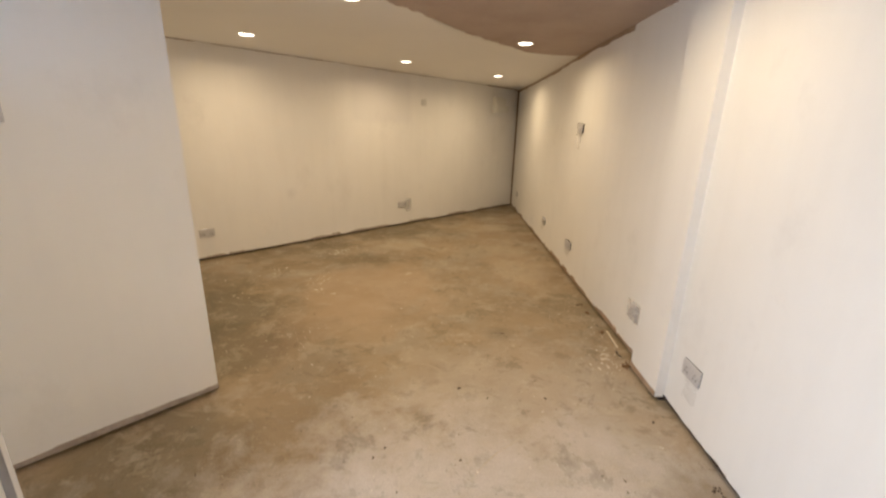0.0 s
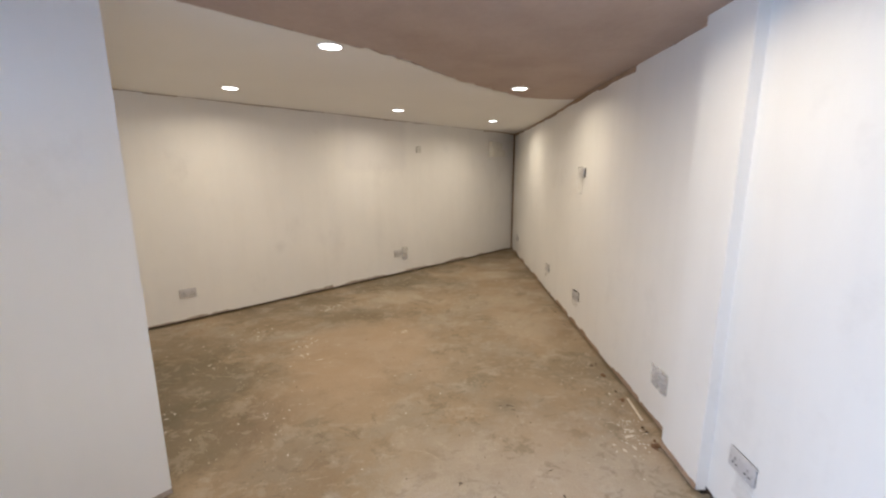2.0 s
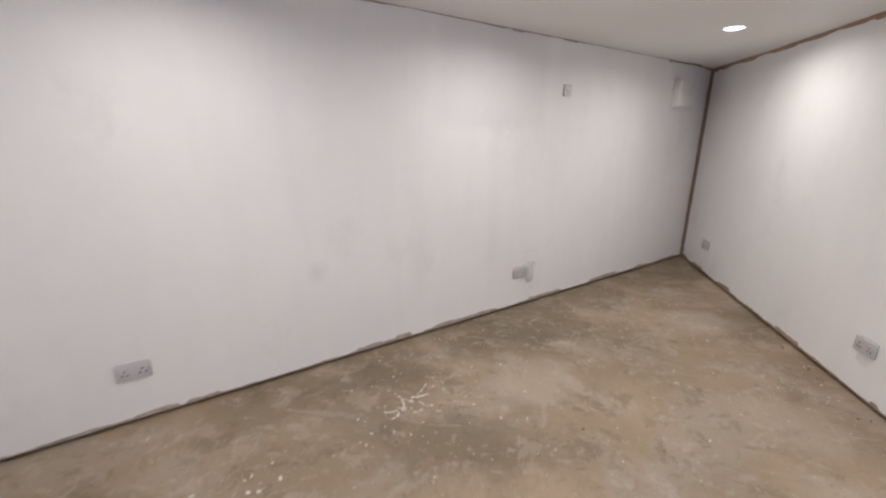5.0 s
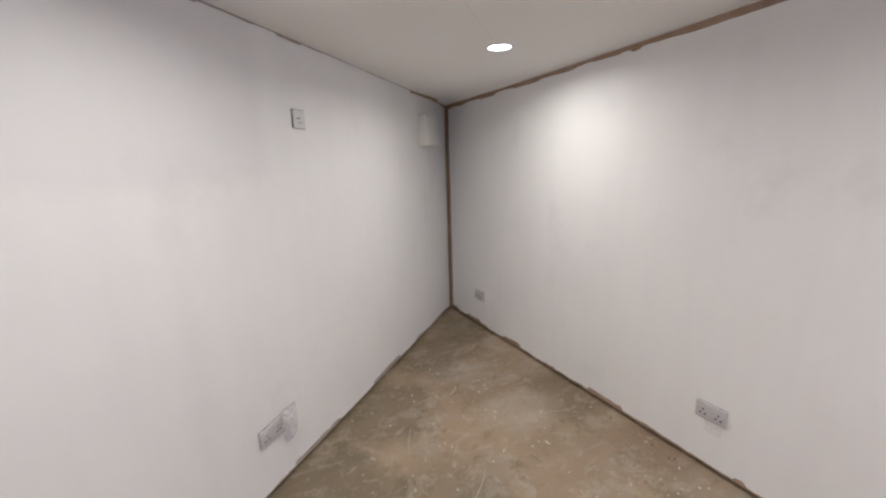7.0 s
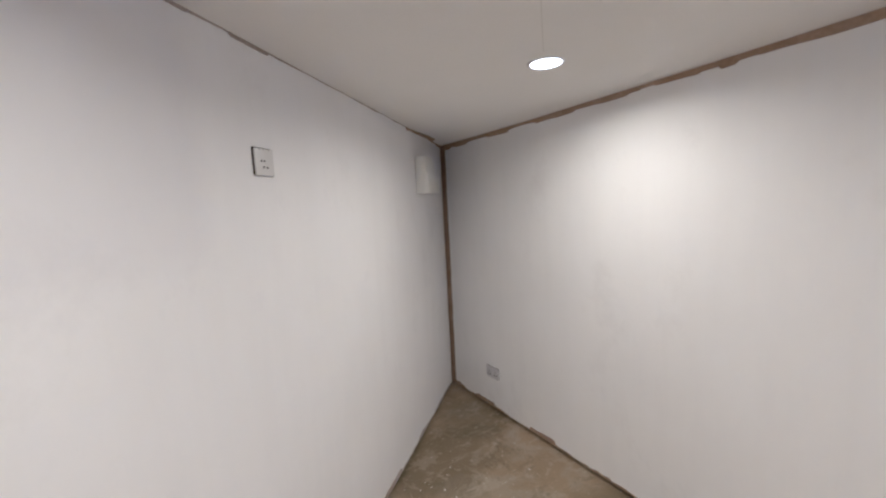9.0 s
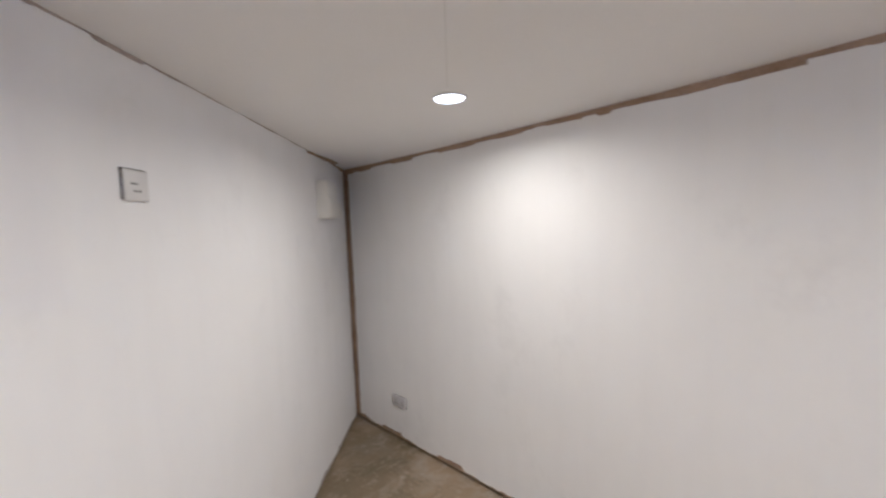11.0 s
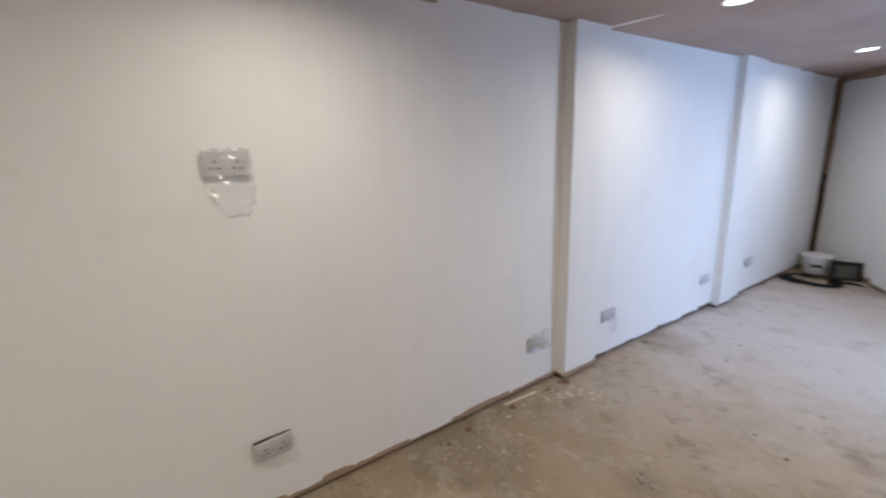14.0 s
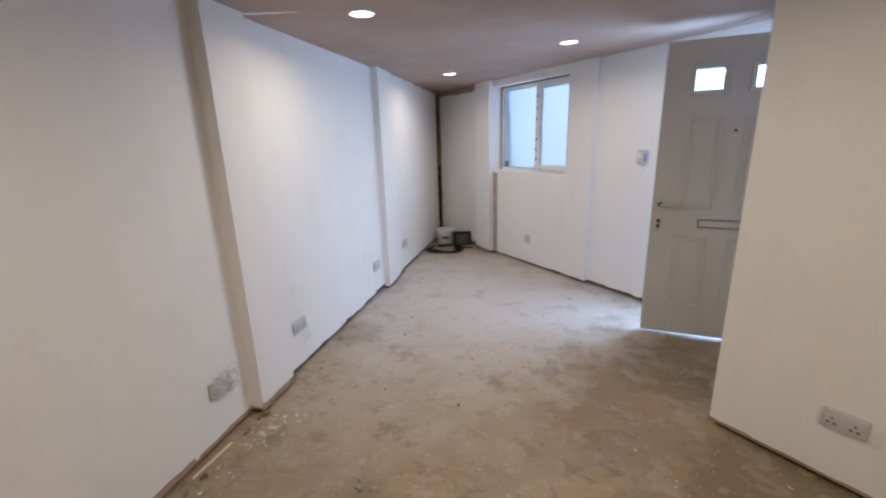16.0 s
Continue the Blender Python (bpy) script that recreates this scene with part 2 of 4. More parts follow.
def film_material(name, least, most, shade=0.86):
    m = bpy.data.materials.new(name)
    m.use_nodes = True
    n, l = m.node_tree.nodes, m.node_tree.links
    b = n["Principled BSDF"]
    b.inputs["Base Color"].default_value = (shade, shade, shade + 0.02, 1)
    b.inputs["Roughness"].default_value, b.inputs["Specular IOR Level"].default_value = 0.10, 1.0
    b.inputs["Coat Weight"].default_value, b.inputs["Coat Roughness"].default_value = 0.6, 0.08
    edge = n.new("ShaderNodeTexNoise")
    edge.inputs["Scale"].default_value, edge.inputs["Detail"].default_value = 26, 2
    geo = n.new("ShaderNodeNewGeometry")
    l.new(geo.outputs["Position"], edge.inputs["Vector"])
    r = n.new("ShaderNodeMapRange")
    r.inputs["From Min"].default_value, r.inputs["From Max"].default_value = 0.40, 0.68
    r.inputs["To Min"].default_value, r.inputs["To Max"].default_value = least, most
    l.new(edge.outputs["Fac"], r.inputs["Value"])
    l.new(r.outputs["Result"], b.inputs["Alpha"])
    return m


def clear_film():
    """Thin clear plastic: it lets the wall through and throws back sharp glints."""
    m = bpy.data.materials.new("clear_film")
    m.use_nodes = True
    n, l = m.node_tree.nodes, m.node_tree.links
    n.remove(n["Principled BSDF"])
    clear, gloss, haze = n.new("ShaderNodeBsdfTransparent"), n.new("ShaderNodeBsdfGlossy"), n.new("ShaderNodeBsdfDiffuse")
    clear.inputs["Color"].default_value = (0.99, 0.99, 0.99, 1)
    gloss.inputs["Roughness"].default_value = 0.15
    haze.inputs["Color"].default_value = (0.9, 0.9, 0.92, 1)
    body, skin = n.new("ShaderNodeMixShader"), n.new("ShaderNodeMixShader")
    skin.inputs["Fac"].default_value = 0.11
    body.inputs["Fac"].default_value = 0.04
    l.new(clear.outputs[0], body.inputs[1])
    l.new(haze.outputs[0], body.inputs[2])
    l.new(body.outputs[0], skin.inputs[1])
    l.new(gloss.outputs[0], skin.inputs[2])
    l.new(skin.outputs[0], n["Material Output"].inputs["Surface"])
    return m


FILM = clear_film()
MILKY_FILM = film_material("milky_film", 0.34, 0.68, 0.66)


def floor_material():
    m = bpy.data.materials.new("stained_concrete")
    m.use_nodes = True
    n, l = m.node_tree.nodes, m.node_tree.links
    b = n["Principled BSDF"]
    geo = n.new("ShaderNodeNewGeometry")

    def tex(scale, detail, rough=0.6, distort=0.0):
        t = n.new("ShaderNodeTexNoise")
        t.inputs["Scale"].default_value, t.inputs["Detail"].default_value, t.inputs["Roughness"].default_value, t.inputs["Distortion"].default_value = scale, detail, rough, distort
        l.new(geo.outputs["Position"], t.inputs["Vector"])
        return t.outputs["Fac"]

    def span(value, lo, hi, to_lo=0.0, to_hi=1.0):
        r = n.new("ShaderNodeMapRange")
        r.inputs["From Min"].default_value, r.inputs["From Max"].default_value = lo, hi
        r.inputs["To Min"].default_value, r.inputs["To Max"].default_value = to_lo, to_hi
        l.new(value, r.inputs["Value"])
        return r.outputs["Result"]

    def mix(fac, a, c, kind="MIX"):
        x = n.new("ShaderNodeMix")
        x.data_type, x.blend_type = "RGBA", kind
        for socket, v in (("Factor", fac), ("A", a), ("B", c)):
            if isinstance(v, tuple):
                x.inputs[socket].default_value = (*v, 1)
            elif isinstance(v, float):
                x.inputs[socket].default_value = v
            else:
                l.new(v, x.inputs[socket])
        return x.outputs["Result"]

    def scaled(value, amount):
        k = n.new("ShaderNodeMath")
        k.operation = "MULTIPLY"
        l.new(value, k.inputs[0])
        if isinstance(amount, float):
            k.inputs[1].default_value = amount
        else:
            l.new(amount, k.inputs[1])
        return k.outputs[0]

    rim_noise = tex(2.6, 12, 0.70, 0.2)

    def patch(x, y, radius, soft):
        """1 inside a blotch with an uneven, broken rim, 0 outside it."""
        away = n.new("ShaderNodeVectorMath")
        away.operation = "DISTANCE"
        away.inputs[1].default_value = (x, y, 0)
        l.new(geo.outputs["Position"], away.inputs[0])
        add = n.new("ShaderNodeMath")
        add.operation = "MULTIPLY_ADD"
        l.new(rim_noise, add.inputs[0])
        add.inputs[1].default_value = -radius * 2.0
        l.new(away.outputs["Value"], add.inputs[2])
        return span(add.outputs["Value"], -soft, soft, 1.0, 0.0)

    tan, umber, grey = (0.355, 0.272, 0.180), (0.275, 0.210, 0.135), (0.335, 0.288, 0.220)
    olive, rust, sand, chalk = (0.136, 0.110, 0.062), (0.205, 0.142, 0.086), (0.415, 0.310, 0.207), (0.46, 0.395, 0.31)
    col = mix(span(tex(1.0, 8, 0.62), 0.40, 0.58), tan, umber)
    col = mix(span(tex(1.9, 12, 0.68, 0.4), 0.50, 0.58, 0.0, 0.65), col, grey)
    # worn and damp areas; those near (-1.2, 0.8) also paint in the door's shadow
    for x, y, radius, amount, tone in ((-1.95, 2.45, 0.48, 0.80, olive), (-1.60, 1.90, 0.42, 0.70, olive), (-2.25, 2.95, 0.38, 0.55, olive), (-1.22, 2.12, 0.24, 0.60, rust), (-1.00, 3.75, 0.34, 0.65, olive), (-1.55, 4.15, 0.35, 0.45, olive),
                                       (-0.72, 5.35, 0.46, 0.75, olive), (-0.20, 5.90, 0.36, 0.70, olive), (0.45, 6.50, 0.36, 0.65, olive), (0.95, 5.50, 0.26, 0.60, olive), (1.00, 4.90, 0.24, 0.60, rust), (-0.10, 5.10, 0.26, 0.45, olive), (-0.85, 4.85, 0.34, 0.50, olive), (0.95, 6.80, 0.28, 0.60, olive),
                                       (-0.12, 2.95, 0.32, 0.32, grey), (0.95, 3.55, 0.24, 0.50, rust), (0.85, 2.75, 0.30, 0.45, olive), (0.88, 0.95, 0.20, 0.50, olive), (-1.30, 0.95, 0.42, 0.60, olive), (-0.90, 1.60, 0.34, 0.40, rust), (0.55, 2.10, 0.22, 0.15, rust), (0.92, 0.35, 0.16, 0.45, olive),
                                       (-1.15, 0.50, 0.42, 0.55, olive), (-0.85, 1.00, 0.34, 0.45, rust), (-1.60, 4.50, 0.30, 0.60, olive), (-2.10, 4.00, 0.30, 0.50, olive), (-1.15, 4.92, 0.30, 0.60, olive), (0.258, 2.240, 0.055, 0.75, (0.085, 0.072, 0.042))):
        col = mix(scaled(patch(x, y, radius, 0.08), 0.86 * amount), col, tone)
    # paler floor in front: dust, with daylight and sheen painted into the colour
    dust_and_daylight = patch(0.05, -0.32, 1.45, 0.45)
    col = mix(scaled(dust_and_daylight, 0.70), col, (0.525, 0.485, 0.462))
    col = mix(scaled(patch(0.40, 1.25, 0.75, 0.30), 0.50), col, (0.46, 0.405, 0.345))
    # thin skins and scrapes with hard, torn edges
    col = mix(span(tex(3.1, 14, 0.74, 0.35), 0.555, 0.585, 0.0, 0.42), col, olive)
    col = mix(span(tex(4.3, 14, 0.74, 0.3), 0.545, 0.58, 0.0, 0.32), col, chalk)
    col = mix(span(tex(7.5, 12, 0.72, 0.5), 0.565, 0.605, 0.0, 0.36), col, (0.165, 0.126, 0.08))
    col = mix(span(tex(10.0, 12, 0.72, 0.4), 0.575, 0.61, 0.0, 0.40), col, chalk)
    for x, y, radius, amount in ((-0.79, 3.05, 0.62, 0.70), (-0.86, 2.45, 0.42, 0.45)):
        col = mix(scaled(patch(x, y, radius, 0.12), amount), col, sand)
    for x, y, radius, amount in ((-0.64, 4.45, 0.24, 0.42), (0.65, 3.65, 0.30, 0.40), (0.60, 5.52, 0.22, 0.50), (-0.15, 1.70, 0.34, 0.30), (0.62, 4.30, 0.22, 0.35)):
        col = mix(scaled(patch(x, y, radius, 0.06), amount), col, chalk)
    for x, y, radius, amount in ((0.80, -2.25, 0.30, 0.60), (0.93, -1.60, 0.14, 0.50), (0.92, 0.80, 0.18, 0.55), (0.95, -0.40, 0.12, 0.50), (0.22, -1.72, 0.16, 0.50), (-0.30, -1.18, 0.13, 0.45), (-0.85, -0.52, 0.13, 0.45)):
        col = mix(scaled(patch(x, y, radius, 0.06), amount), col, rust)
    # second pale coat: more of the same dust and painted daylight
    col = mix(scaled(dust_and_daylight, 0.34), col, (0.56, 0.525, 0.505))
    streak = n.new("ShaderNodeMapping")
    streak.inputs["Rotation"].default_value, streak.inputs["Scale"].default_value = (0, 0, 0.9), (1.0, 5.0, 1.0)
    l.new(geo.outputs["Position"], streak.inputs["Vector"])
    for scale, lo, tone, amount in ((3.2, 0.60, chalk, 0.30), (4.4, 0.63, olive, 0.26)):
        t = n.new("ShaderNodeTexNoise")
        t.inputs["Scale"].default_value, t.inputs["Detail"].default_value, t.inputs["Roughness"].default_value, t.inputs["Distortion"].default_value = scale, 9, 0.66, 0.8
        l.new(streak.outputs["Vector"], t.inputs["Vector"])
        col = mix(span(t.outputs["Fac"], lo, lo + 0.03, 0.0, amount), col, tone)
    col = mix(span(tex(34.0, 6, 0.7), 0.63, 0.69, 0.0, 0.55), col, (0.60, 0.54, 0.45))
    col = mix(span(tex(48.0, 5, 0.65), 0.65, 0.71, 0.0, 0.6), col, (0.10, 0.075, 0.05))
    fine = span(tex(160.0, 4), 0.3, 0.7, 0.86, 1.12)
    times = n.new("ShaderNodeVectorMath")
    times.operation = "SCALE"
    l.new(col, times.inputs[0])
    l.new(fine, times.inputs["Scale"])
    l.new(times.outputs["Vector"], b.inputs["Base Color"])
    l.new(span(tex(2.3, 6), 0.35, 0.7, 0.40, 0.68), b.inputs["Roughness"])
    bump = n.new("ShaderNodeBump")
    bump.inputs["Strength"].default_value, bump.inputs["Distance"].default_value = 0.45, 0.004
    l.new(tex(22.0, 9, 0.7), bump.inputs["Height"])
    l.new(bump.outputs["Normal"], b.inputs["Normal"])
    return m


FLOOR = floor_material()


# ---- building helpers ----
def link(name, bm, mat, parent=None, label="", m=None):
    mesh = bpy.data.meshes.new(name)
    bmesh.ops.recalc_face_normals(bm, faces=bm.faces)
    bm.to_mesh(mesh)
    bm.free()
    for one in mat if isinstance(mat, (list, tuple)) else [mat]:
        mesh.materials.append(one)
    ob = new(name, mesh)
    if parent:
        ob.parent = parent
    if m is not None:
        ob.matrix_basis = m
    return tagged(ob, label=label)


def part(name, bm, mat, parent, label="", m=None):
    return link(name, bm, mat, parent, label, m)


def thing(name, label, category, group="", m=None):
    ob = new(name)
    ob.empty_display_size = 0.1
    if m is not None:
        ob.matrix_basis = m
    return tagged(ob, label=label, category=category, group=group)


def box(bm, x0, x1, y0, y1, z0, z1, bevel=0.0, seg=2):
    made = bmesh.ops.create_cube(bm, size=1, matrix=Matrix.Translation(((x0 + x1) / 2, (y0 + y1) / 2, (z0 + z1) / 2)) @ Matrix.Diagonal((x1 - x0, y1 - y0, z1 - z0, 1)))
    if bevel:
        edges = list({e for v in made["verts"] for e in v.link_edges})
        bmesh.ops.bevel(bm, geom=edges, offset=bevel, segments=seg, affect="EDGES", profile=0.5)
    return bm


def cyl(bm, r0, r1, depth, m=None, seg=24, caps=True):
    bmesh.ops.create_cone(bm, cap_ends=caps, segments=seg, radius1=r0, radius2=r1, depth=depth, matrix=m or Matrix())
    return bm


def lathe(bm, profile, seg=32, m=None):
    """Turn a profile of (radius, height) round the z axis."""
    rings = []
    for r, z in profile:
        rings.append([bm.verts.new((m or Matrix()) @ Vector((r * math.cos(a), r * math.sin(a), z))) for a in (2 * math.pi * i / seg for i in range(seg))])
    for lo, hi in zip(rings, rings[1:]):
        for i in range(seg):
            bm.faces.new((lo[i], lo[(i + 1) % seg], hi[(i + 1) % seg], hi[i]))
    return bm


def prism(bm, pts, z0, z1):
    """A solid from a plan outline; z1 may be a function of the place."""
    def top(p):
        return z1(*p) if callable(z1) else z1
    low = [bm.verts.new((*p, z0)) for p in pts]
    high = [bm.verts.new((*p, top(p))) for p in pts]
    bm.faces.new(low)
    bm.faces.new(high)
    k = len(pts)
    for i in range(k):
        bm.faces.new((low[i], low[(i + 1) % k], high[(i + 1) % k], high[i]))
    return bm


def tube(bm, pts, r, seg=8):
    rings = []
    for i, p in enumerate(pts):
        a, c = Vector(pts[max(i - 1, 0)]), Vector(pts[min(i + 1, len(pts) - 1)])
        d = (c - a).normalized()
        side = d.cross(Vector((0, 0, 1)))
        side = side.normalized() if side.length > 1e-4 else Vector((1, 0, 0))
        up = side.cross(d)
        rings.append([bm.verts.new(Vector(p) + r * (math.cos(t) * side + math.sin(t) * up)) for t in (2 * math.pi * k / seg for k in range(seg))])
    for lo, hi in zip(rings, rings[1:]):
        for k in range(seg):
            bm.faces.new((lo[k], lo[(k + 1) % seg], hi[(k + 1) % seg], hi[k]))
    bm.faces.new(rings[0])
    bm.faces.new(rings[-1][::-1])
    return bm


def smooth(ob, angle=40):
    for p in ob.data.polygons:
        p.use_smooth = True
    ob.data.set_sharp_from_angle(angle=radians(angle))
    return ob


def structure(ob, label, category):
    return tagged(ob, label=label, category=category, kind="structure")


# ---- the large structure ----
TOP, THICK = 2.34, 0.22
outline = [*R, F1, F2, F3, (0.059, -1.714), F4, F5, F6, F7, F8, N0, N1]


def outer(a, b, t=THICK):
    return along(a, b, 0, t), along(a, b, dist(a, b), t)


def wall_solid(bm, inner, z0, z1, t=THICK, inset=0.0):
    """A length of wall on an inner line, its straight back t metres further out."""
    a, b = inner[0], inner[-1]
    d = unit(a, b)
    if inset:
        inner = [(p[0] - d.y * inset, p[1] + d.x * inset) for p in inner]
    return prism(bm, [*inner, (b[0] - d.y * t, b[1] + d.x * t), (a[0] - d.y * t, a[1] + d.x * t)], z0, z1)


GAP = 0.021
rear_ext = along(R[0], R[1], -0.45)
bm = bmesh.new()
wall_solid(bm, [rear_ext, *R[1:9], along(R[8], R[9], dist(R[8], R[9]) + 0.4)], GAP, TOP)
structure(link("wall_right", bm, PAINT), "white painted plaster wall with shallow piers, bare at its foot", "wall")
bm = bmesh.new()
wall_solid(bm, [along(N1, R[0], -0.25), R[0]], GAP, TOP)
structure(link("wall_back", bm, PAINT), "white painted plaster back wall with grey scuffs", "wall")
bm = bmesh.new()
prism(bm, [along(F8, N0, -0.05), N0, along(N0, N1, dist(N0, N1) + 0.05), (-3.42, 3.0), (-2.35, 0.7)], GAP, TOP)
structure(link("wall_partition", bm, PAINT), "white painted wall corner jutting into the room", "wall")

# front wall, with the window's and the door's openings
bm = bmesh.new()
wall_solid(bm, [along(R[9], F1, -0.3), F1, F2, F3, along(F4, F5, -0.080, 0.235)], GAP, TOP, 0.25)
width = dist(F4, F5)
for z0, z1 in ((GAP, SILL_Z), (HEAD_Z, TOP)):
    prism(bm, [along(F4, F5, -0.08), F5, along(F4, F5, width, 0.25), along(F4, F5, -0.08, 0.25)], z0, z1)
prism(bm, [F5, F6, F7, along(F7, F8, DOOR_A0), along(F7, F8, DOOR_A0, 0.25), along(F4, F5, width, 0.25)], GAP, TOP)
prism(bm, [along(F7, F8, DOOR_A0), along(F7, F8, DOOR_A1), along(F7, F8, DOOR_A1, 0.25), along(F7, F8, DOOR_A0, 0.25)], DOOR_HEAD, TOP)
prism(bm, [along(F7, F8, DOOR_A1), along(F7, F8, dist(F7, F8) + 0.1), along(F7, F8, dist(F7, F8) + 0.1, 0.25), along(F7, F8, DOOR_A1, 0.25)], GAP, TOP)
structure(link("wall_front", bm, PAINT), "white painted front wall with window recess and doorway", "wall")

# gap under the plaster; its shade is put into the near-black backing
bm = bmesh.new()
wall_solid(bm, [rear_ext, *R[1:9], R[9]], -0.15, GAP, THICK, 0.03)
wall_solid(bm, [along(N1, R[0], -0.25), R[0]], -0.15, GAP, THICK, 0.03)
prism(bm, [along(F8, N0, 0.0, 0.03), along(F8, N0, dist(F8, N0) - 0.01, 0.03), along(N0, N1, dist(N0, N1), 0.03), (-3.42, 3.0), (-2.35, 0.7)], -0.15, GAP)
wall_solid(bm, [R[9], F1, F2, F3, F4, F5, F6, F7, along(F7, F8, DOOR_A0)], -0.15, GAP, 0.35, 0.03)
structure(link("wall_footing", bm, GAP_SHADE), "recessed gap under the plaster, its backing painted near black as shade", "trim")

# floor and outside ground
bm = bmesh.new()
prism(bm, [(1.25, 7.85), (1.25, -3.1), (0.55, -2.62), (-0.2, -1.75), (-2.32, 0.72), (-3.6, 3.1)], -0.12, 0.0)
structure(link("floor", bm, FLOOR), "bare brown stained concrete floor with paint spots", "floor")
bm = bmesh.new()
bmesh.ops.create_grid(bm, x_segments=4, y_segments=4, size=600, matrix=Matrix.Translation((0, 0, -0.125)))
structure(link("ground", bm, GROUND), "pale paved ground outside the front door", "ground")

# ceiling: painted at the back, bare pink plaster at the front, with a ragged edge between
edge_line = [(-1.37, 1.46), (-1.14, 1.720), (-0.77, 2.115), (-0.57, 2.325), (-0.34, 2.62), (-0.15, 2.97), (0.25, 3.47), (0.56, 3.80), (0.82, 3.91), (1.14, 3.93)]
ragged = []
rng = random.Random(4)
walked, tooth, depth_now = 0.0, 0.05, 0.02
for a, b in zip(edge_line, edge_line[1:]):
    k = max(2, int(dist(a, b) / 0.012))
    far = a[0] > -0.6
    for i in range(k):
        f = i / k
        walked += dist(a, b) / k
        if walked > tooth:
            walked, tooth, depth_now = 0.0, rng.uniform(0.05, 0.17), rng.uniform(0.010, 0.034)
        saw = depth_now * (walked / tooth) if far and a[0] < 0.5 else 0.0
        wob = (0.012 if far else 0.004) * noise.noise(Vector((a[0] + f, a[1] * 3 + f * 5, 3.1))) + (rng.uniform(-0.004, 0.004) if far else rng.uniform(-0.002, 0.002)) - saw
        ragged.append((a[0] + (b[0] - a[0]) * f - wob, a[1] + (b[1] - a[1]) * f + wob))
ragged.append(edge_line[-1])
SAG = ((4.02, 0.003), (4.45, 0.014), (5.00, 0.024), (5.60, 0.026), (6.30, 0.026), (6.90, 0.018), (7.55, 0.004))
split = ragged.index(next(p for p in ragged if p[0] > 0.80))
rear_poly = [*ragged[:split + 1], (ragged[split][0], 7.23), (-3.22, 3.20), (-1.40, 1.43)]
front_poly = [*ragged[::-1], (-2.25, 0.62), (-1.05, -0.75), (-0.05, -1.80), (0.25, -2.05), (1.05, -2.80), (1.14, -2.6)]
bm = bmesh.new()
for k, poly in enumerate((rear_poly, front_poly)):
    low = [bm.verts.new((*p, cz(*p) - (0.0015 if k == 0 else 0))) for p in poly]
    face = bm.faces.new(low)
    face.material_index = k
    bmesh.ops.triangulate(bm, faces=[face])
# the board sags towards the long wall at the back
xi = ragged[split][0]
rows = []
for y, sag in SAG:
    yi = max(ragged[split][1] + 0.045, min(y, 7.23))
    yo = y
    rows.append([bm.verts.new((x, yi + (yo - yi) * f, cz(x, y) - 0.0015 - sag * f ** 1.7)) for x, f in ((xi + (1.14 - xi) * q, q) for q in (0.0, 0.35, 0.7, 1.0))])
for p, q in zip(rows, rows[1:]):
    for j in range(3):
        bm.faces.new((p[j], p[j + 1], q[j + 1], q[j])).smooth = True
wedge = [bm.verts.new((*p, cz(*p) - 0.0015)) for p in ragged[split:]]
face = bm.faces.new([*wedge, *rows[0][::-1]])
bmesh.ops.triangulate(bm, faces=[face])
slab = [(1.3, 7.9), (1.3, -3.2), (0.5, -2.7), (-0.3, -1.9), (-2.4, 0.55), (-3.6, 3.0)]
top = [bm.verts.new((*p, TOP + 0.02)) for p in slab]
low = [bm.verts.new((*p, cz(*p) + 0.03)) for p in slab]
bm.faces.new(top)
for i in range(6):
    bm.faces.new((low[i], low[(i + 1) % 6], top[(i + 1) % 6], top[i]))
bm.faces.new(low)
structure(link("ceiling", bm, [CEIL_PAINT, PLASTER]), "ceiling painted white behind and bare pink plaster in front", "ceiling")



# ---- bands of bare plaster left at the edges of the paint ----
def band(name, a, b, s0, s1, low, high, mat, label, rag_low=0.0, rag_high=0.006, seed=1, proud=0.003, step=0.012):
    """A thin skin on a wall from s0 to s1; low and high give its edges as heights at s."""
    r = random.Random(seed)
    frame_m = on_wall(a, b, 0, 0)
    k = max(2, int((s1 - s0) / step))
    bm = bmesh.new()
    rows = []
    jump = 0.0
    for i in range(k + 1):
        s = s0 + (s1 - s0) * i / k
        if r.random() < 0.08:
            jump = r.uniform(-1, 1)
        n1 = 0.8 * noise.noise(Vector((s * 5, seed * 7.3, 0.5))) + 0.5 * noise.noise(Vector((s * 23, seed * 3.1, 2.5))) + 1.3 * jump
        n2 = 0.8 * noise.noise(Vector((s * 6, seed * 2.3, 9.5))) + 1.0 * jump
        lo, hi = low(s) + rag_low * n2, high(s) + rag_high * n1
        hi = max(hi, lo + 0.003)
        rows.append([bm.verts.new((s, y, z)) for y, z in ((0.002, lo), (-proud, lo), (-proud, hi), (0.002, hi))])
    for p, q in zip(rows, rows[1:]):
        for j in range(3):
            bm.faces.new((p[j], q[j], q[j + 1], p[j + 1]))
    for end in (rows[0], rows[-1]):
        bm.faces.new(end)
    return structure(link(name, bm, mat, m=frame_m), label, "trim")


def foot(a, b, s0, s1, h=0.040, mat=None, seed=1, rag=0.008):
    band("baseboard", a, b, s0, s1, lambda s: GAP, lambda s: h, mat or BAND_GREY, "ragged bare plaster and painted gap shade at the wall's foot", 0.0, rag, seed)


def flat(v):
    return lambda s: v


